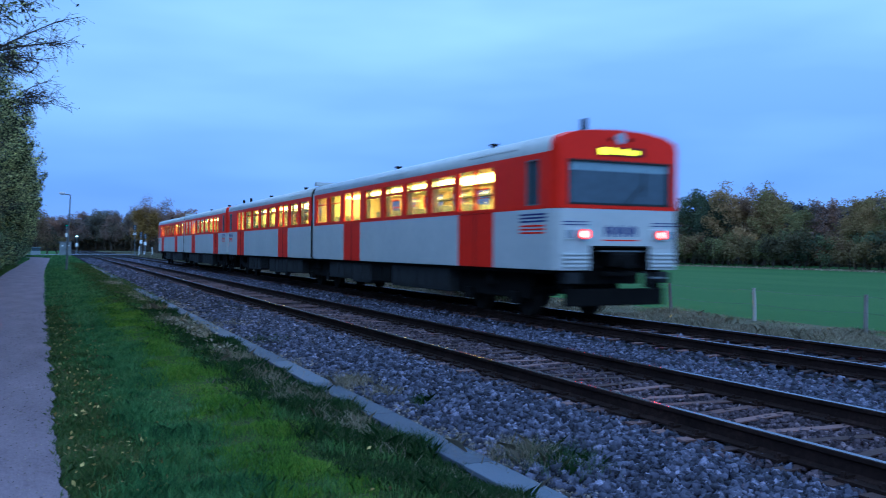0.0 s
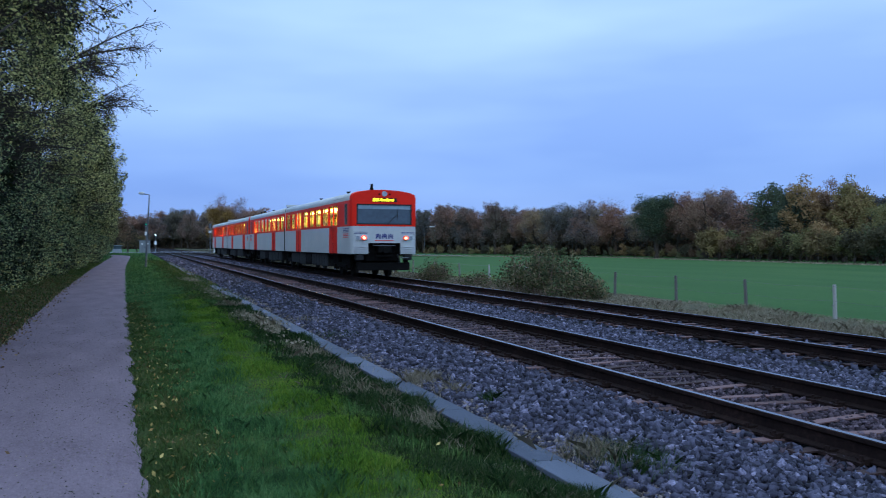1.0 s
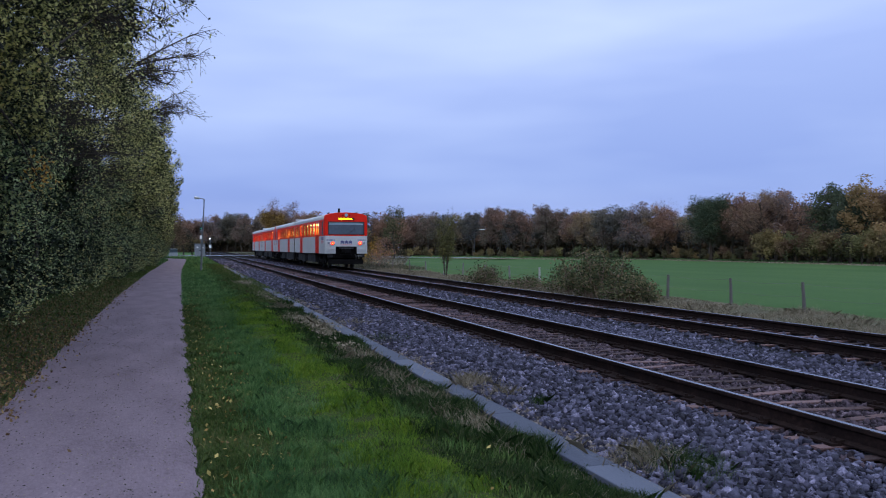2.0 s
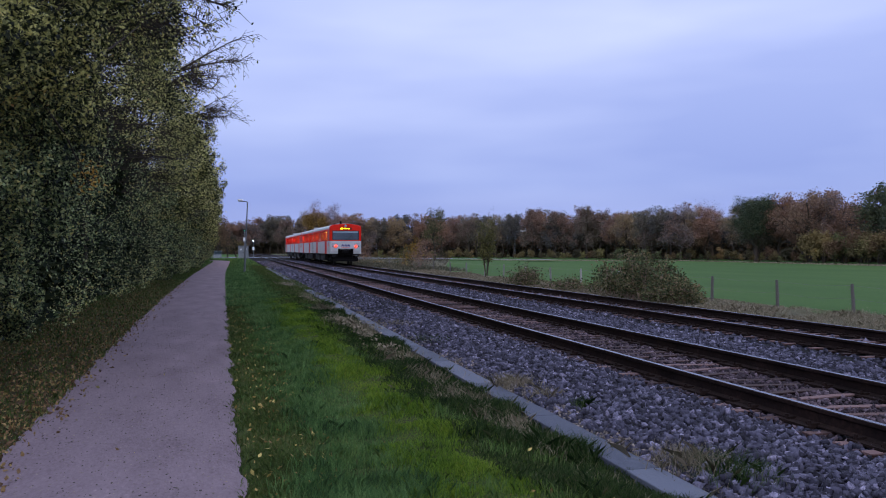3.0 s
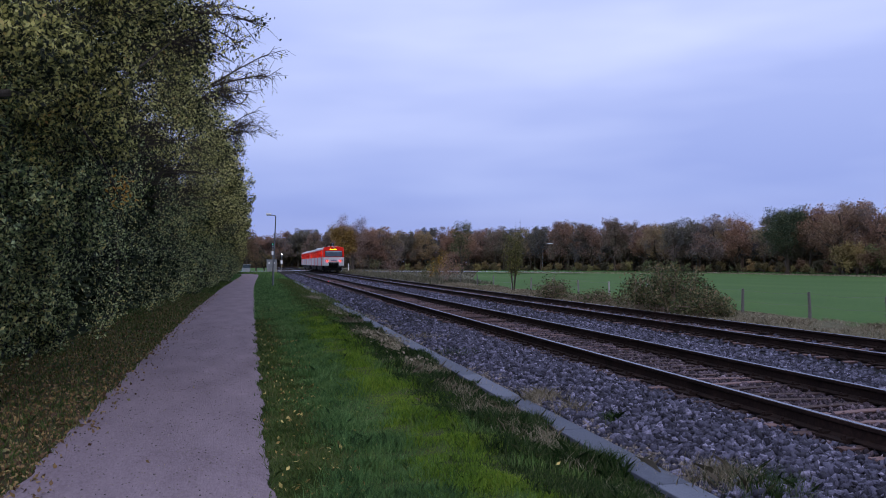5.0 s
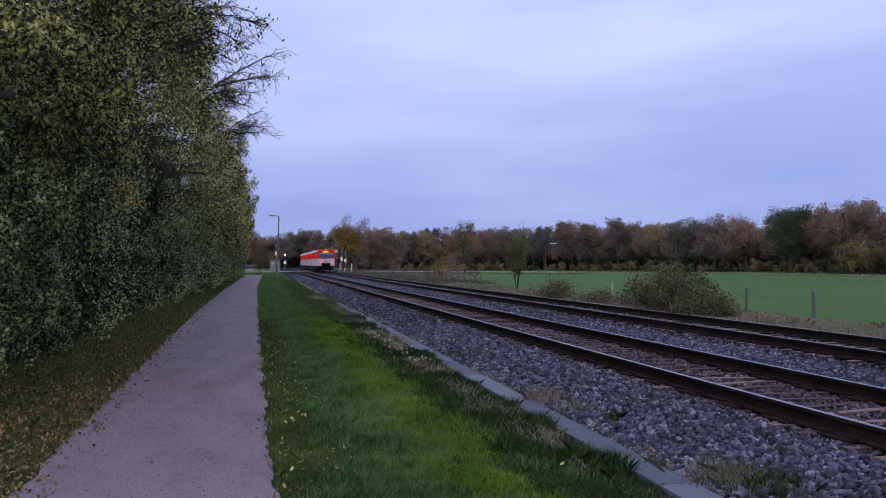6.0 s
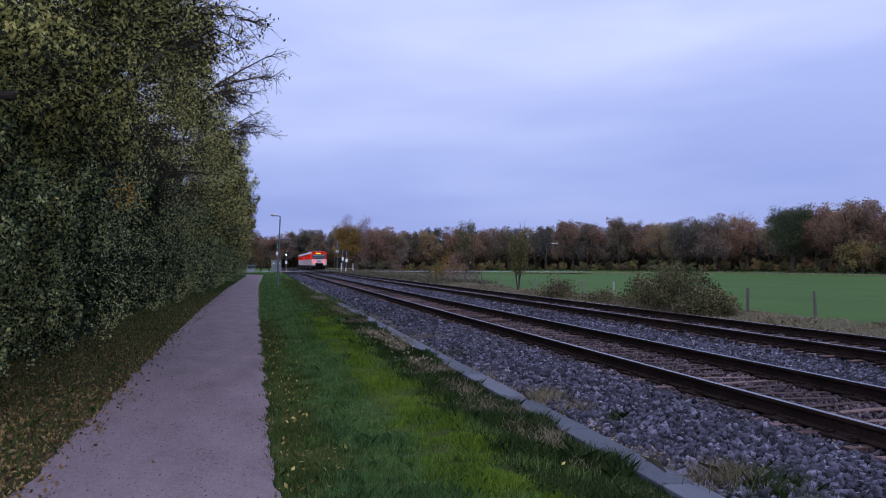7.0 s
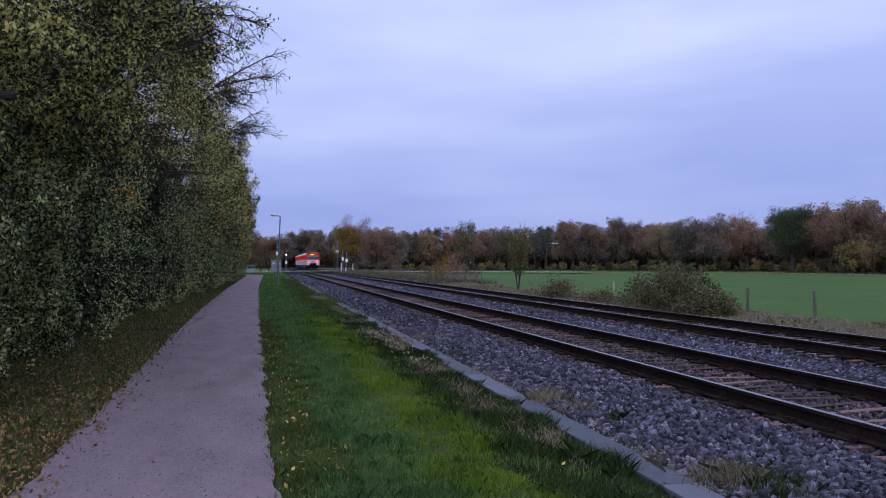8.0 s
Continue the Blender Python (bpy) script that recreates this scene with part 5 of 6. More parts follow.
def bramble(label, cx, cy, rx, ry, h, n, seed):
    rng = np.random.default_rng(seed)
    t = thing("bramble_bush", label, "bush", "verge bushes", "", pose(cx, cy, float(ground_z(cx))))
    bm, tips = bmesh.new(), []
    for k in range(120):
        a, q = rng.uniform(0, 2 * math.pi), math.sqrt(rng.uniform(0, 1))
        p = np.array([rx * q * math.cos(a) * 0.7, ry * q * math.sin(a) * 0.8, -0.05])
        side = p[1] / (0.8 * ry)
        top = h * (1 - 0.3 * (p[0] / (0.7 * rx)) ** 2) * float(np.interp(side, [-1, -0.75, -0.4, -0.1, 0.2, 0.5, 0.7, 1], [0.22, 0.42, 0.6, 1.0, 0.95, 0.8, 0.5, 0.6])) * rng.uniform(0.4, 1.3)
        m = p + np.array([rng.normal(0, 0.15), rng.normal(0, 0.2), top])
        e = m + np.array([rng.normal(0, 0.4), rng.normal(0, 0.5), -top * rng.uniform(0.05, 0.5)])
        polytube(bm, [p, m, e], [0.012, 0.009, 0.005], 3)
        tips += [m, (m + e) / 2, e] + [p + (m - p) * 0.6] * (k % 2)
    part("cane_tangle", bm, M_TWIG, t)["kind"] = "stuff"
    pts = clumps(rng, tips, n, 0.14)
    pts = pts[pts[:, 2] > 0.0]
    c = new("foliage", leaf_mesh("foliage", pts, 0.085, M_BRAMBLE, rng))
    c.parent = t
    return t


bramble("dense tangled bramble bush in the verge", 12.75, 24.3, 0.95, 3.8, 1.28, 10500, 71)
bramble("small bramble bush in the verge", 12.6, 34.8, 0.5, 0.9, 0.85, 2400, 72)
bramble("low bramble bush beside the fence", 13.0, 31.0, 0.5, 1.2, 0.45, 1400, 73)


# ---- grass, ballast and litter ----
rng = np.random.default_rng(5)


def scatter(n, x0, x1, y0, y1, power=1.6):
    """Points over a stretch, denser where y is small."""
    y = y0 + (y1 - y0) * rng.uniform(0, 1, n) ** power
    return rng.uniform(x0, x1, n), y


def pn(x, y, s, o=0.0):
    return np.array([noise.noise((a * s, b * s, o)) for a, b in zip(x, y)])


def stuff(name, me, label, category):
    return tagged(new(name, me), label, category, kind="stuff")


def stones(name, x, y, z, size, material=M_STONE):
    """Angular broken stones: skewed blocks with uneven corners."""
    n = len(x)
    base = np.array([(a, b, c) for c in (-1, 1) for b in (-1, 1) for a in (-1, 1)], float)
    d = base[None] * rng.uniform(0.45, 1.15, (n, 8, 1)) + rng.normal(0, 0.16, (n, 8, 3))
    d *= np.stack([np.ones(n), rng.uniform(0.6, 1.0, n), rng.uniform(0.4, 0.85, n)], 1)[:, None]
    q = rng.normal(size=(n, 4))
    q /= np.linalg.norm(q, axis=1, keepdims=True)
    w, a, b, c = q.T
    rot = np.stack([1 - 2 * (b * b + c * c), 2 * (a * b - c * w), 2 * (a * c + b * w), 2 * (a * b + c * w), 1 - 2 * (a * a + c * c), 2 * (b * c - a * w),
                    2 * (a * c - b * w), 2 * (b * c + a * w), 1 - 2 * (a * a + b * b)], 1).reshape(n, 3, 3)
    v = np.einsum("nij,nkj->nki", rot, d) * (size * rng.uniform(0.55, 1.25, n))[:, None, None]
    v += np.stack([x, y, z], 1)[:, None]
    quad = np.array([(0, 2, 3, 1), (4, 5, 7, 6), (0, 1, 5, 4), (2, 6, 7, 3), (0, 4, 6, 2), (1, 3, 7, 5)])
    f = (np.arange(n)[:, None, None] * 8 + quad[None]).reshape(-1, 4)
    return raw(name, v.reshape(-1, 3), f, material)


def off_rails(x, kept=0.3):
    ok = np.ones(len(x), bool)
    # most stones lie between the sleepers, not on them
    for xc in TRACKS:
        k = np.floor((y - 0.34) / 0.84 + 0.5)
        dy = np.abs(y - 0.34 - 0.84 * k)
        side = np.where(k.astype(int) % 2 == 0, 1, -1) * (x - xc)
        beam = np.interp(side, [-1.03, -0.55, 0.5, 1.03], [0.15, 0.16, 0.30, 0.31])
        ok &= ~((np.abs(x - xc) < 1.06) & (np.abs(dy - beam) < 0.075) & (rng.uniform(0, 1, len(x)) > (kept if xc < 7 else 0.6)))
    for xc in TRACKS:
        for s in (-1, 1):
            ok &= np.abs(x - xc - s * 0.7525) > 0.085
    return ok


def ballast(n, x0, y0, x1, y1, power, size, low, high, label, skip=None):
    """Loose stones over a stretch of the bed; those between the rails are stained with rust."""
    global x, y
    x, y = scatter(n, x0, x1, y0, y1, power)
    k = off_rails(x)
    if skip:
        k &= (y > skip[0]) | (x > skip[1])
    x, y = x[k], y[k]
    z = bed_z(x) + rng.uniform(low, high, len(x))
    inside = np.abs(x - TRACKS[0]) < 0.95 + rng.normal(0, 0.1, len(x))
    stuff("ballast", stones("ballast", x[~inside], y[~inside], z[~inside], size), label, "ballast")
    stuff("ballast", stones("ballast", x[inside], y[inside], z[inside], size * 0.9, M_RUSTSTONE), "rust-stained crushed stone between the rails", "ballast")


ballast(52000, 3.04, 3.6, 8.0, 20, 1.35, 0.03, -0.012, 0.026, "loose dark grey crushed stone ballast")
ballast(30000, 3.04, 6, 12.0, 48, 1.25, 0.038, -0.022, 0.015, "dark grey crushed stone ballast between the tracks", (18, 7.6))
ballast(13000, 3.04, 46, 12.0, 115, 1.2, 0.062, -0.03, 0.01, "grey crushed stone ballast farther along the tracks")

# dusty grit and dead leaves along the edge of the bed
x, y = scatter(11000, 3.02, 3.6, 4.0, 26, 1.4)
k = (x < 3.24 + 0.3 * pn(x * 0, y, 1.1, 41) + 0.15 * pn(x, y, 4.0, 42)) & (pn(x, y, 0.9, 43) > -0.2)
x, y = x[k], y[k]
stuff("edge_grit", stones("edge_grit", x, y, bed_z(x) + rng.uniform(0.0, 0.02, len(x)), 0.016, M_GRIT), "pale dusty grit along the edge of the ballast", "grit")

# verge grass
x, y = scatter(235000, -0.3, 2.77, 4.2, 26, 1.55)
pr = path_edges(y)[1] - 0.05 + 0.16 * pn(x * 0, y, 1.4, 2) + 0.12 * pn(x * 0, y, 5.0, 4)
k = (x > pr - 0.1 * rng.uniform(0, 1, len(x)) ** 3)
x, y = x[k], y[k]
tuft = pn(x, y, 1.3, 3) + 0.6 * pn(x, y, 3.2, 5)
h = np.clip(0.04 + 0.13 * tuft, 0.012, 0.2) * rng.uniform(0.7, 1.4, len(x))
h *= np.clip((x - path_edges(y)[1]) / 0.3, 0.4, 1)
rough = x > 1.9 + 0.2 * pn(x * 0, y, 0.5, 11) + 0.25 * pn(x, y, 2.5, 12) + rng.normal(0, 0.15, len(x))
h[rough] += 0.03
pts = np.stack([x, y, ground_z(x)], 1)
off = x - path_edges(y)[1] + 0.3 * pn(x, y, 0.7, 21) + 0.2 * pn(x, y, 2.2, 22) + rng.normal(0, 0.12, len(x))
worn, cool, ridge = ~rough & (off < 0.5), ~rough & (off >= 0.5) & (off < 1.1), ~rough & (off >= 1.1)
wid = 0.0011 + 0.0002 * y
h[worn] *= 0.7
h[cool] = h[cool] * 1.2 + 0.015
for nm, k, m, lab in (("worn_grass", worn, M_WORN, "thin trodden grass along the edge of the path"), ("cool_grass", cool, M_COOL, "lush cool green grass of the verge"),
                      ("verge_grass", ridge, M_BLADE, "short yellowish green grass on the verge's ridge")):
    stuff(nm, blade_mesh(nm, pts[k], h[k], wid[k], m, rng, 0.9), lab, "grass")
stuff("rough_grass", blade_mesh("rough_grass", pts[rough], h[rough], (0.0014 + 0.0002 * y)[rough], M_ROUGH, rng, 1.0), "rough dark grass along the cable trough", "grass")
x, y = scatter(52000, -0.6, 3.1, 24, 80, 1.3)
k = (x > path_edges(y)[1] - 0.03) & (((y > 33) & (y < 44)) | (x < 2.6) | (rng.uniform(0, 1, len(x)) < 0.15))
x, y = x[k], y[k]
h, rough = rng.uniform(0.03, 0.12, len(x)), x > 1.6 + 0.5 * pn(x, y, 0.6, 11) + rng.normal(0, 0.25, len(x))
pts = np.stack([x, y, ground_z(x)], 1)
stuff("verge_grass", blade_mesh("verge_grass", pts[~rough], h[~rough], (0.004 + 0.0002 * y)[~rough], M_COOL, rng, 0.9), "short green grass farther along the path", "grass")
stuff("rough_grass", blade_mesh("rough_grass", pts[rough], h[rough] * 1.5, (0.004 + 0.0002 * y)[rough], M_WORN, rng, 0.9), "rough dark grass over the far trough", "grass")
x, y = scatter(9000, -9.0, 2.7, 78, 147, 1.0)
k = (x > path_edges(y)[1]) | (x < path_edges(y)[0])
x, y = x[k], y[k]
stuff("verge_grass", blade_mesh("verge_grass", np.stack([x, y, ground_z(x)], 1), rng.uniform(0.06, 0.22, len(x)), 0.02 + 0.0002 * y, M_COOL, rng, 0.9), "green grass where the path bends away", "grass")
# longer tufts along the trough and in the ballast edge
cx, cy = [], []
for k in range(150):
    yy = 4.5 + 60 * rng.uniform() ** 1.8
    xx = rng.choice([rng.uniform(2.25, 2.6), rng.uniform(2.95, 3.35)])
    m = rng.integers(25, 90)
    cx.append(rng.normal(xx, 0.07, m))
    cy.append(rng.normal(yy, 0.12, m))
x, y = np.concatenate(cx), np.concatenate(cy)
stuff("trough_grass", blade_mesh("trough_grass", np.stack([x, y, ground_z(x)], 1), rng.uniform(0.04, 0.14, len(x)), 0.0014 + 0.0002 * y, M_DRY, rng, 1.4), "withered grass tufts along the cable trough", "grass")


def tuft_thing(label, x, y, n, h, r, material=M_DRY):
    px, py = rng.normal(x, r, n), rng.normal(y, r * 1.4, n)
    me = blade_mesh("grass_tuft", np.stack([px - x, py - y, np.zeros(n)], 1), rng.uniform(0.35, 1.1, n) * h, np.full(n, 0.002), material, rng, 1.4)
    ob = tagged(new("grass_tuft", me), label, "grass tuft", "grass tufts at the track", "stuff")
    ob.matrix_basis = pose(x, y, float(bed_z(x)) - 0.01 if x > 2.96 else float(ground_z(x)))


tuft_thing("withered brown grass tuft beside the trough", 3.15, 9.2, 800, 0.19, 0.1)
tuft_thing("withered brown grass tuft at the ballast edge", 3.3, 8.5, 300, 0.13, 0.08)
tuft_thing("green and brown grass tuft at the ballast edge", 3.28, 5.5, 900, 0.17, 0.13)
tuft_thing("green weed tuft at the ballast edge", 3.42, 5.2, 1000, 0.16, 0.14, M_ROUGH)
tuft_thing("small green weed in the ballast", 3.4, 7.75, 260, 0.14, 0.05, M_ROUGH)
tuft_thing("green weed patch in the ballast", 3.4, 14.2, 800, 0.1, 0.25, M_ROUGH)
tuft_thing("withered weeds in the ballast", 3.46, 17.2, 500, 0.12, 0.25)
for tx, ty, tn, th in ((2.2, 17.4, 520, 0.3), (2.35, 16.0, 520, 0.3), (2.12, 12.7, 260, 0.16), (2.33, 11.9, 360, 0.2), (2.28, 10.3, 420, 0.15), (2.36, 8.5, 520, 0.14), (2.2, 36.0, 420, 0.35), (2.0, 9.4, 160, 0.12), (2.3, 22.0, 400, 0.25), (2.3, 28.0, 400, 0.25)):
    tuft_thing("pale withered weeds on the slope beside the trough", tx, ty, tn, th, 0.2)
# broad pale dock leaves among them
cx, cy = [], []
for tx, ty, tn in ((2.2, 17.4, 260), (2.35, 16.0, 260), (2.25, 14.4, 60), (2.33, 11.9, 50), (2.3, 25.0, 160), (2.2, 36.0, 260)):
    cx.append(rng.normal(tx, 0.16, tn))
    cy.append(rng.normal(ty, 0.45, tn))
x, y = np.concatenate(cx), np.concatenate(cy)
stuff("dock_leaves", leaf_mesh("dock_leaves", np.stack([x, y, ground_z(x) + rng.uniform(0.03, 0.2, len(x))], 1), 0.055, M_DRY, rng), "broad pale withered dock leaves beside the trough", "weeds")

# withered verge beyond the tracks
x, y = scatter(120000, 11.7, 15.0, 7, 70, 1.25)
k = pn(x, y, 0.9, 8) > -0.35
x, y = x[k], y[k]
h = np.clip(0.1 + 0.22 * pn(x, y, 0.6, 6), 0.03, 0.36) * rng.uniform(0.5, 1.3, len(x)) * np.clip((15.2 - x) / 0.8, 0.25, 1)
stuff("withered_grass", blade_mesh("withered_grass", np.stack([x, y, ground_z(x)], 1), h, 0.0012 + 0.0001 * y, M_DRY, rng, 1.3), "long pale withered grass along the field fence", "grass")
x, y = scatter(18000, 11.8, 17.0, 60, 220, 1.2)
stuff("withered_grass", blade_mesh("withered_grass", np.stack([x, y, ground_z(x)], 1), rng.uniform(0.08, 0.4, len(x)), 0.01 + 0.0002 * y, M_MEADOW, rng, 0.9), "pale withered grass farther along the track", "grass")

x, y = scatter(32000, 14.5, 60.0, 62, 230, 1.0)
k = x < np.interp(y, [58, 176, 300], [14.6, 46, 80])
x, y = x[k], y[k]
stuff("meadow_grass", blade_mesh("meadow_grass", np.stack([x, y, ground_z(x)], 1), rng.uniform(0.05, 0.26, len(x)), 0.012 + 0.0002 * y, M_MEADOW, rng, 1.1), "withered grass of the rough meadow", "grass")
a = np.radians(rng.uniform(15, 60, 9000))
d = np.where(a < 0.52, np.interp(np.degrees(a), [8, 14, 22, 27, 31], [184, 178, 171, 162, 162]), 85 / np.sin(a)) + rng.uniform(-3, 2, 9000)
x, y = d * np.sin(a), d * np.cos(a)
stuff("field_margin_grass", blade_mesh("field_margin_grass", np.stack([x, y, np.full(len(x), FIELD_Z)], 1), rng.uniform(0.06, 0.22, len(x)), 0.1, M_DRY, rng, 0.8), "pale withered grass along the far field margin", "grass")
# trodden edge of the path
x, y = scatter(26000, -0.75, 0.9, 4.3, 24, 1.4)
e = path_edges(y)[1] + 0.09 * pn(x * 0, y, 1.3, 5) + 0.03 * pn(x * 0, y, 3.7, 5)
reach = 0.1 * np.clip(pn(x * 0, y, 2.4, 31) + 0.5 * pn(x * 0, y, 7.0, 32), -0.3, 1)
k = (x > e - reach - 0.02) & (x < e + 0.6)
x, y = x[k], y[k]
stuff("path_edge_grass", blade_mesh("path_edge_grass", np.stack([x, y, np.full(len(x), 0.0)], 1), rng.uniform(0.025, 0.075, len(x)), 0.003 + 0.0002 * y, M_WORN, rng, 1.3), "trodden grass creeping over the path's edge", "grass")
# clumps in the mown verge
cx, cy, ch = [], [], []
for k in range(130):
    yy = 4.6 + 24 * rng.uniform() ** 1.5
    xx = rng.uniform(0.1, 2.3)
    m = rng.integers(40, 110)
    cx.append(rng.normal(xx, 0.07, m))
    cy.append(rng.normal(yy, 0.09, m))
    ch.append(rng.uniform(0.06, 0.17) * rng.uniform(0.5, 1.1, m))
x, y, h = np.concatenate(cx), np.concatenate(cy), np.concatenate(ch)
stuff("grass_clumps", blade_mesh("grass_clumps", np.stack([x, y, ground_z(x)], 1), h * 0.85, 0.0011 + 0.00018 * y, M_TUFT, rng, 0.8), "coarse tufts in the mown verge", "grass")

# fallen leaves
x, y = scatter(23000, -3.9, -1.4, 5.0, 45, 1.6)
pl = path_edges(y)[0]
k = (x < pl + 0.4 * rng.uniform(-0.3, 1, len(x)) ** 3)
x, y = x[k], y[k]
fl = leaf_mesh("fallen_leaves", np.stack([x, y, np.maximum(ground_z(x), 0) + 0.032], 1), 0.043, M_LEAFLITTER, rng)
stuff("fallen_leaves", fl, "yellow and brown fallen leaves along the hedge", "fallen leaves")
x, y = scatter(3800, -2.2, 2.3, 4.5, 30, 1.5)
k = (rng.uniform(0, 1, len(x)) < np.where(x < path_edges(y)[1], 0.04, 1.0)) & (rng.uniform(0, 1, len(x)) < np.where((x > -0.1) & (x < 0.75), 1.0, 0.06))
x, y = x[k], y[k]
fl = leaf_mesh("scattered_leaves", np.stack([x, y, np.full(len(x), 0.035)], 1) + np.array([0, 0, 0.018]) * (x > 0)[:, None], 0.036, M_FALLEN, rng)
stuff("scattered_leaves", fl, "single fallen leaves on path and grass", "fallen leaves")
x, y = scatter(38000, -4.2, -1.7, 5.0, 75, 1.7)
k = x < path_edges(y)[0] + 0.05
x, y = x[k], y[k]
stuff("hedge_grass", blade_mesh("hedge_grass", np.stack([x, y, ground_z(x)], 1), rng.uniform(0.03, 0.11, len(x)), 0.002 + 0.0003 * y, M_WORN, rng, 0.9), "sparse grass under the hedge", "grass")
x, y = scatter(4200, -2.2, 0.0, 4.5, 22, 1.4)
k = (x > path_edges(y)[0] + 0.05) & (x < path_edges(y)[1] - 0.05)
x, y = x[k], y[k]
stuff("path_grit", stones("path_grit", x, y, np.full(len(x), 0.018), 0.007, M_GRIT), "small loose grit on the path", "grit")


# ---- fence, lamps and the level crossing ----
def fence_post(y, h, lean, x=14.4):
    t = thing("fence_post", "leaning weathered wooden fence post", "fence post", "field fence posts", "", pose(x, y, float(ground_z(x)) - 0.1, lean[0], lean[1], 20 * y))
    bm = bmesh.new()
    tube(bm, (0, 0, 0), (0.01, 0, h * 0.5), 0.047, 0.044, 8)
    tube(bm, (0.01, 0, h * 0.5), (0, 0.01, h + 0.1), 0.044, 0.038, 8)
    bmesh.ops.remove_doubles(bm, verts=bm.verts, dist=0.001)
    part("post", bm, M_POST, t)
    bm = bmesh.new()
    for z in (0.5, 0.95):
        box(bm, -0.065, -0.05, -0.01, 0.01, h * z, h * z + 0.03)
    part("staple", bm, M_WIRE, t)


post_y = [8.4, 11.25, 14.1, 16.93, 19.8, 23.0, 26.2, 29.5, 33.0, 36.5, 40.0, 43.5, 47.0, 51.0, 55.0, 60.0, 65.0, 71.0, 78.0]
for k, yy in enumerate(post_y):
    fence_post(yy, 0.76 + 0.1 * noise.noise((k, 0, 1)), (4 * noise.noise((k, 2, 1)), 7 * noise.noise((k, 4, 1)) - 2))
for z in (0.4, 0.72):
    bm = bmesh.new()
    for a, b in zip(post_y[:-1], post_y[1:]):
        m = (a + b) / 2
        polytube(bm, [(14.33, a, z), (14.33, m, z - 0.05), (14.33, b, z)], [0.0025] * 3, 4)
    tagged(obj("fence_wire", bm, M_WIRE), "thin sagging wire of the field fence", "fence wire", "field fence wires")


def street_lamp(label, x, y, h, arm, lean=0.0, z=0.0):
    t = thing("street_lamp", label, "street lamp", "street lamps", "", pose(x, y, z, 0, lean, 0))
    part("pole", polytube(bmesh.new(), [(0, 0, -0.2), (0, 0, 1.2), (0, 0, 1.25), (0, 0, h)], [0.07, 0.065, 0.05, 0.038], 10), M_GALV, t)
    part("arm", polytube(bmesh.new(), [(0, 0, h), (arm * 0.12, 0, h + 0.04), (arm * 0.6, 0, h + 0.05)], [0.035, 0.03, 0.03], 8), M_GALV, t)
    bm = bmesh.new()
    a, b = sorted((arm * 0.5, arm * 1.1))
    box(bm, a, b, -0.16, 0.16, h + 0.03, h + 0.17, bevel=0.05)
    head = part("lamp_head", bm, M_SIGN, t, "pale flat lamp head, not lit")
    part("diffuser", boxed(a + 0.06, b - 0.06, -0.09, 0.09, h + 0.005, h + 0.028), M_LENS, head)


street_lamp("tall galvanised street lamp beside the path, unlit", 0.77, 58.6, 4.85, -0.6, 2.5)
fx, fy = polar(19.1, 193)
street_lamp("distant street lamp with curved arm, unlit", fx, fy, 6.4, 2.4, 0, FIELD_Z)
fx, fy = polar(29.2, 185)
street_lamp("distant street lamp among shrubs, unlit", fx, fy, 5.6, 2.4, 0, FIELD_Z)

CROSS = 150.0
tagged(strip("road", lambda y: -40.0, lambda y: 60.0, [0, 0.3, 0.42, 0.46, 0.52, 0.6, 1], [CROSS - 3.6, CROSS + 3.6],
             lambda x, y: np.interp(x, [-40, 0, 3, 12, 18, 60], [0.1, 0.14, 0.257, 0.257, 0.1, -0.4]), M_ROAD), "pale road over the level crossing", "road", kind="structure")
cab = thing("relay_cabinet", "grey steel relay cabinet beside the level crossing", "cabinet", "", "", pose(1.75, 146.5, 0.0))
part("body", boxed(-0.85, 0.85, -0.6, 0.6, -0.1, 2.15, bevel=0.02), M_CABINET, cab)
part("roof", boxed(-0.95, 0.95, -0.7, 0.7, 2.15, 2.28, bevel=0.02), M_GALV, cab)
for s in (-1, 1):
    d = part("door", boxed(s * 0.42 - 0.39, s * 0.42 + 0.39, -0.62, -0.602, 0.1, 2.05, bevel=0.006), M_CABINET, cab)
    part("handle", boxed(s * 0.08 - 0.02, s * 0.08 + 0.02, -0.66, -0.621, 1.0, 1.2), M_RUBBER, d)
    part("label_plate", boxed(s * 0.42 - 0.12, s * 0.42 + 0.12, -0.628, -0.6205, 1.5, 1.75), M_SIGN, d)


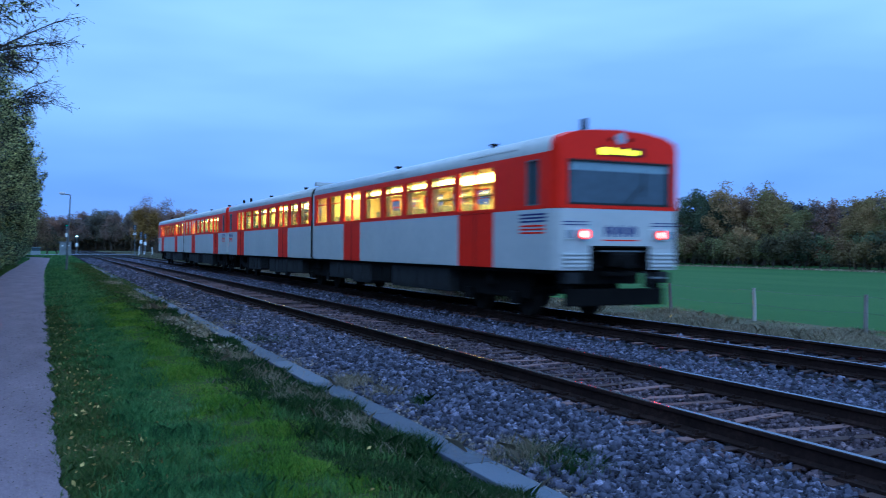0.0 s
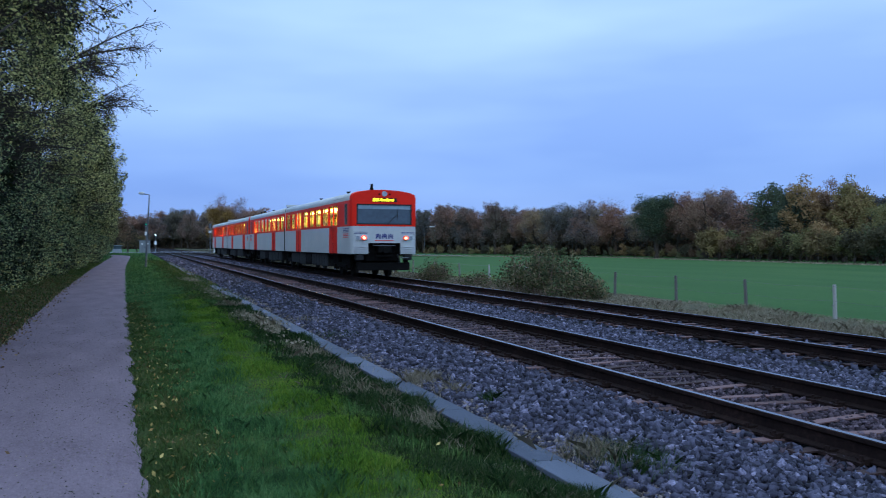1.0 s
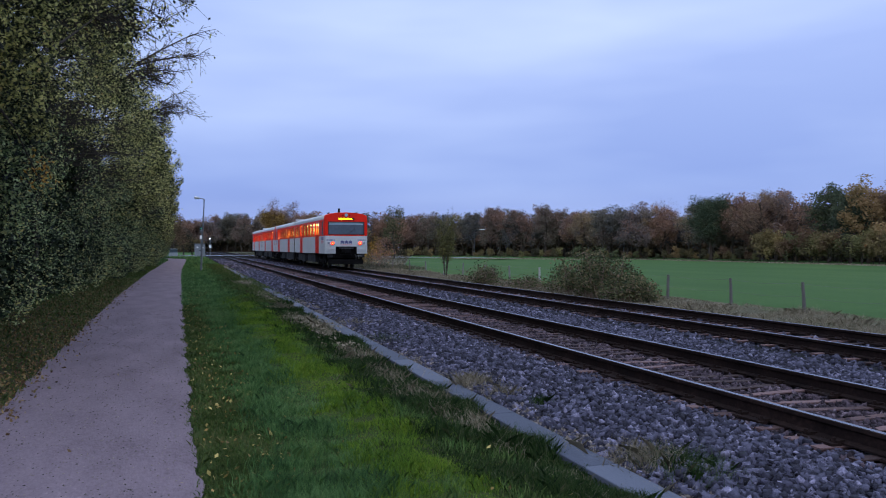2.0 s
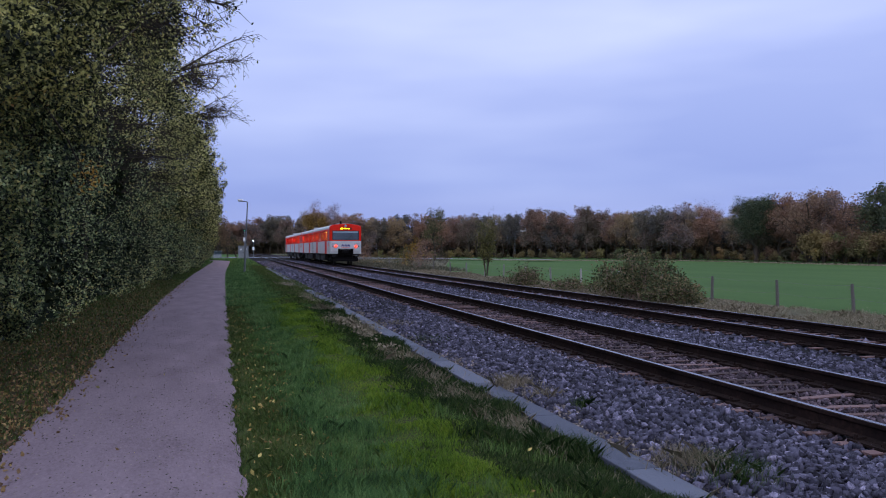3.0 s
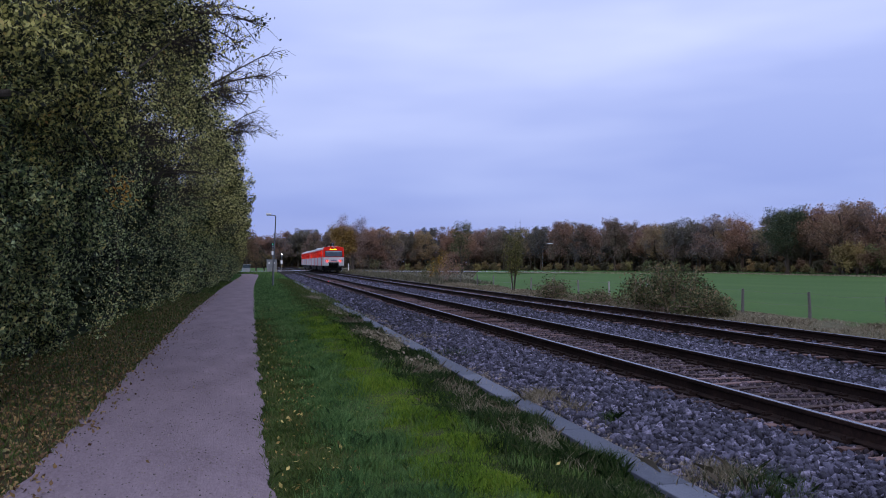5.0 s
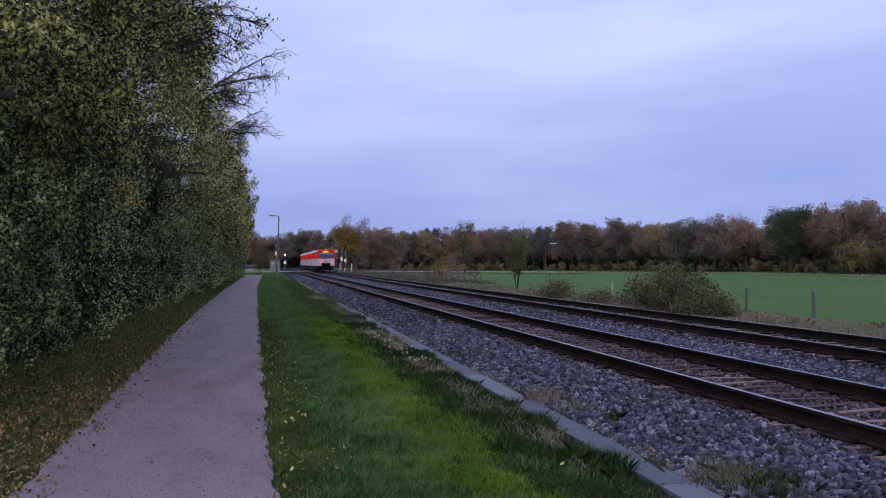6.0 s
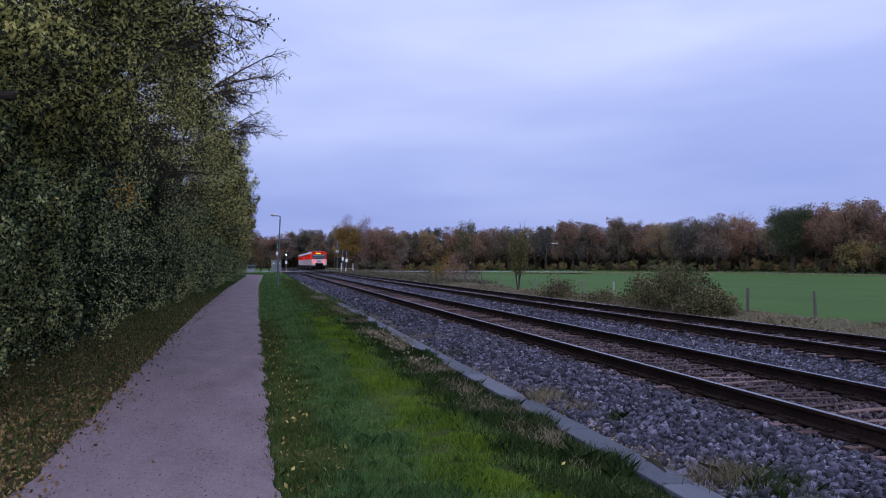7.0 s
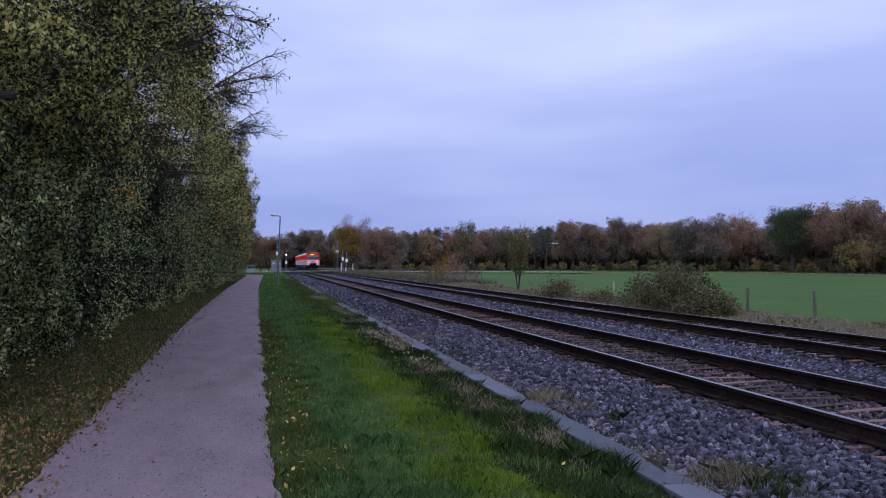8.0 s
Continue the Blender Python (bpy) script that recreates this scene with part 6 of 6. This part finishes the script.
def crossing_signal(label, x, y, h, lit=None, cross=True):
    t = thing("crossing_signal", label, "signal", "level crossing signals", "", pose(x, y, 0.0))
    part("mast", polytube(bmesh.new(), [(0, 0, -0.1), (0, 0, 0.9), (0, 0, h)], [0.09, 0.07, 0.06], 8), M_GALV, t)
    bm = boxed(-0.28, 0.28, -0.05, 0.05, h - 0.75, h + 0.1, bevel=0.04)
    head = part("signal_head", bm, M_RUBBER, t, "black signal board")
    for z in (h - 0.12, h - 0.5):
        bm = tube(bmesh.new(), (0, -0.1, z), (0, -0.052, z), 0.11, 0.1, 14)
        part("lamp_lens", bm, lit if lit and z > h - 0.3 else M_LENS, head)
    if cross:
        for s in (-1, 1):
            bm = bmesh.new()
            box(bm, -0.36, 0.36, -0.02, 0.0, -0.05, 0.05)
            bmesh.ops.transform(bm, matrix=pose(0, -0.08, h - 1.35, 0, s * 35, 0), verts=bm.verts)
            part("cross_arm", bm, M_SIGN, t, "white and red warning cross arm")
    else:
        part("sign_plate", boxed(-0.2, 0.2, -0.09, -0.07, h - 1.9, h - 1.3), M_SIGN, t, "small white plate")
    part("foot", boxed(-0.2, 0.2, -0.2, 0.2, -0.1, 0.25), M_CONCRETE, t)


crossing_signal("level crossing signal mast with warning cross", 12.05, 144.5, 5.0)
crossing_signal("level crossing signal mast with warning cross", 14.5, 153.5, 3.7, None, False)
crossing_signal("level crossing signal mast with warning cross", 13.9, 154.5, 4.0, None, False)
crossing_signal("signal mast beside the relay cabinet, lamp lit green", 1.9, 143.5, 4.9, M_GREENLAMP, False)
crossing_signal("low signal mast at the crossing, lamp lit white", 3.75, 160.0, 3.4, M_WHITELAMP, False)
hut = thing("hut", "small pale hut with a dark window past the path's bend", "hut", "", "", pose(-2.9, 168.0, 0.05))
part("wall", boxed(-0.8, 0.8, -0.8, 0.8, -0.1, 0.6, bevel=0.02), M_CABINET, hut)
part("window", boxed(-0.74, 0.74, -0.74, 0.74, 0.602, 1.2), M_SCREEN, hut)
part("roof", boxed(-0.9, 0.9, -0.9, 0.9, 1.202, 1.32, bevel=0.03), M_CABINET, hut)
for x_, y_, h_ in ((13.2, 141.0, 0.8), (14.9, 146.0, 1.5), (12.9, 146.5, 1.6)):
    t = thing("marker_post", "short white marker post beside the track", "marker post", "marker posts", "", pose(x_, y_, 0))
    part("post", boxed(-0.06, 0.06, -0.05, 0.05, -0.1, h_, bevel=0.01), M_SIGN, t)


# ---- what moves ----
def motions():
    walk(rear_car, [(t, pose(TRACKS[1], y, RAIL_TOP)) for t, y in TRAIN_ROWS])
    walk(front_car, [(t, pose(TRACKS[1], y + UNIT + 0.35, RAIL_TOP)) for t, y in TRAIN_ROWS])


motions()
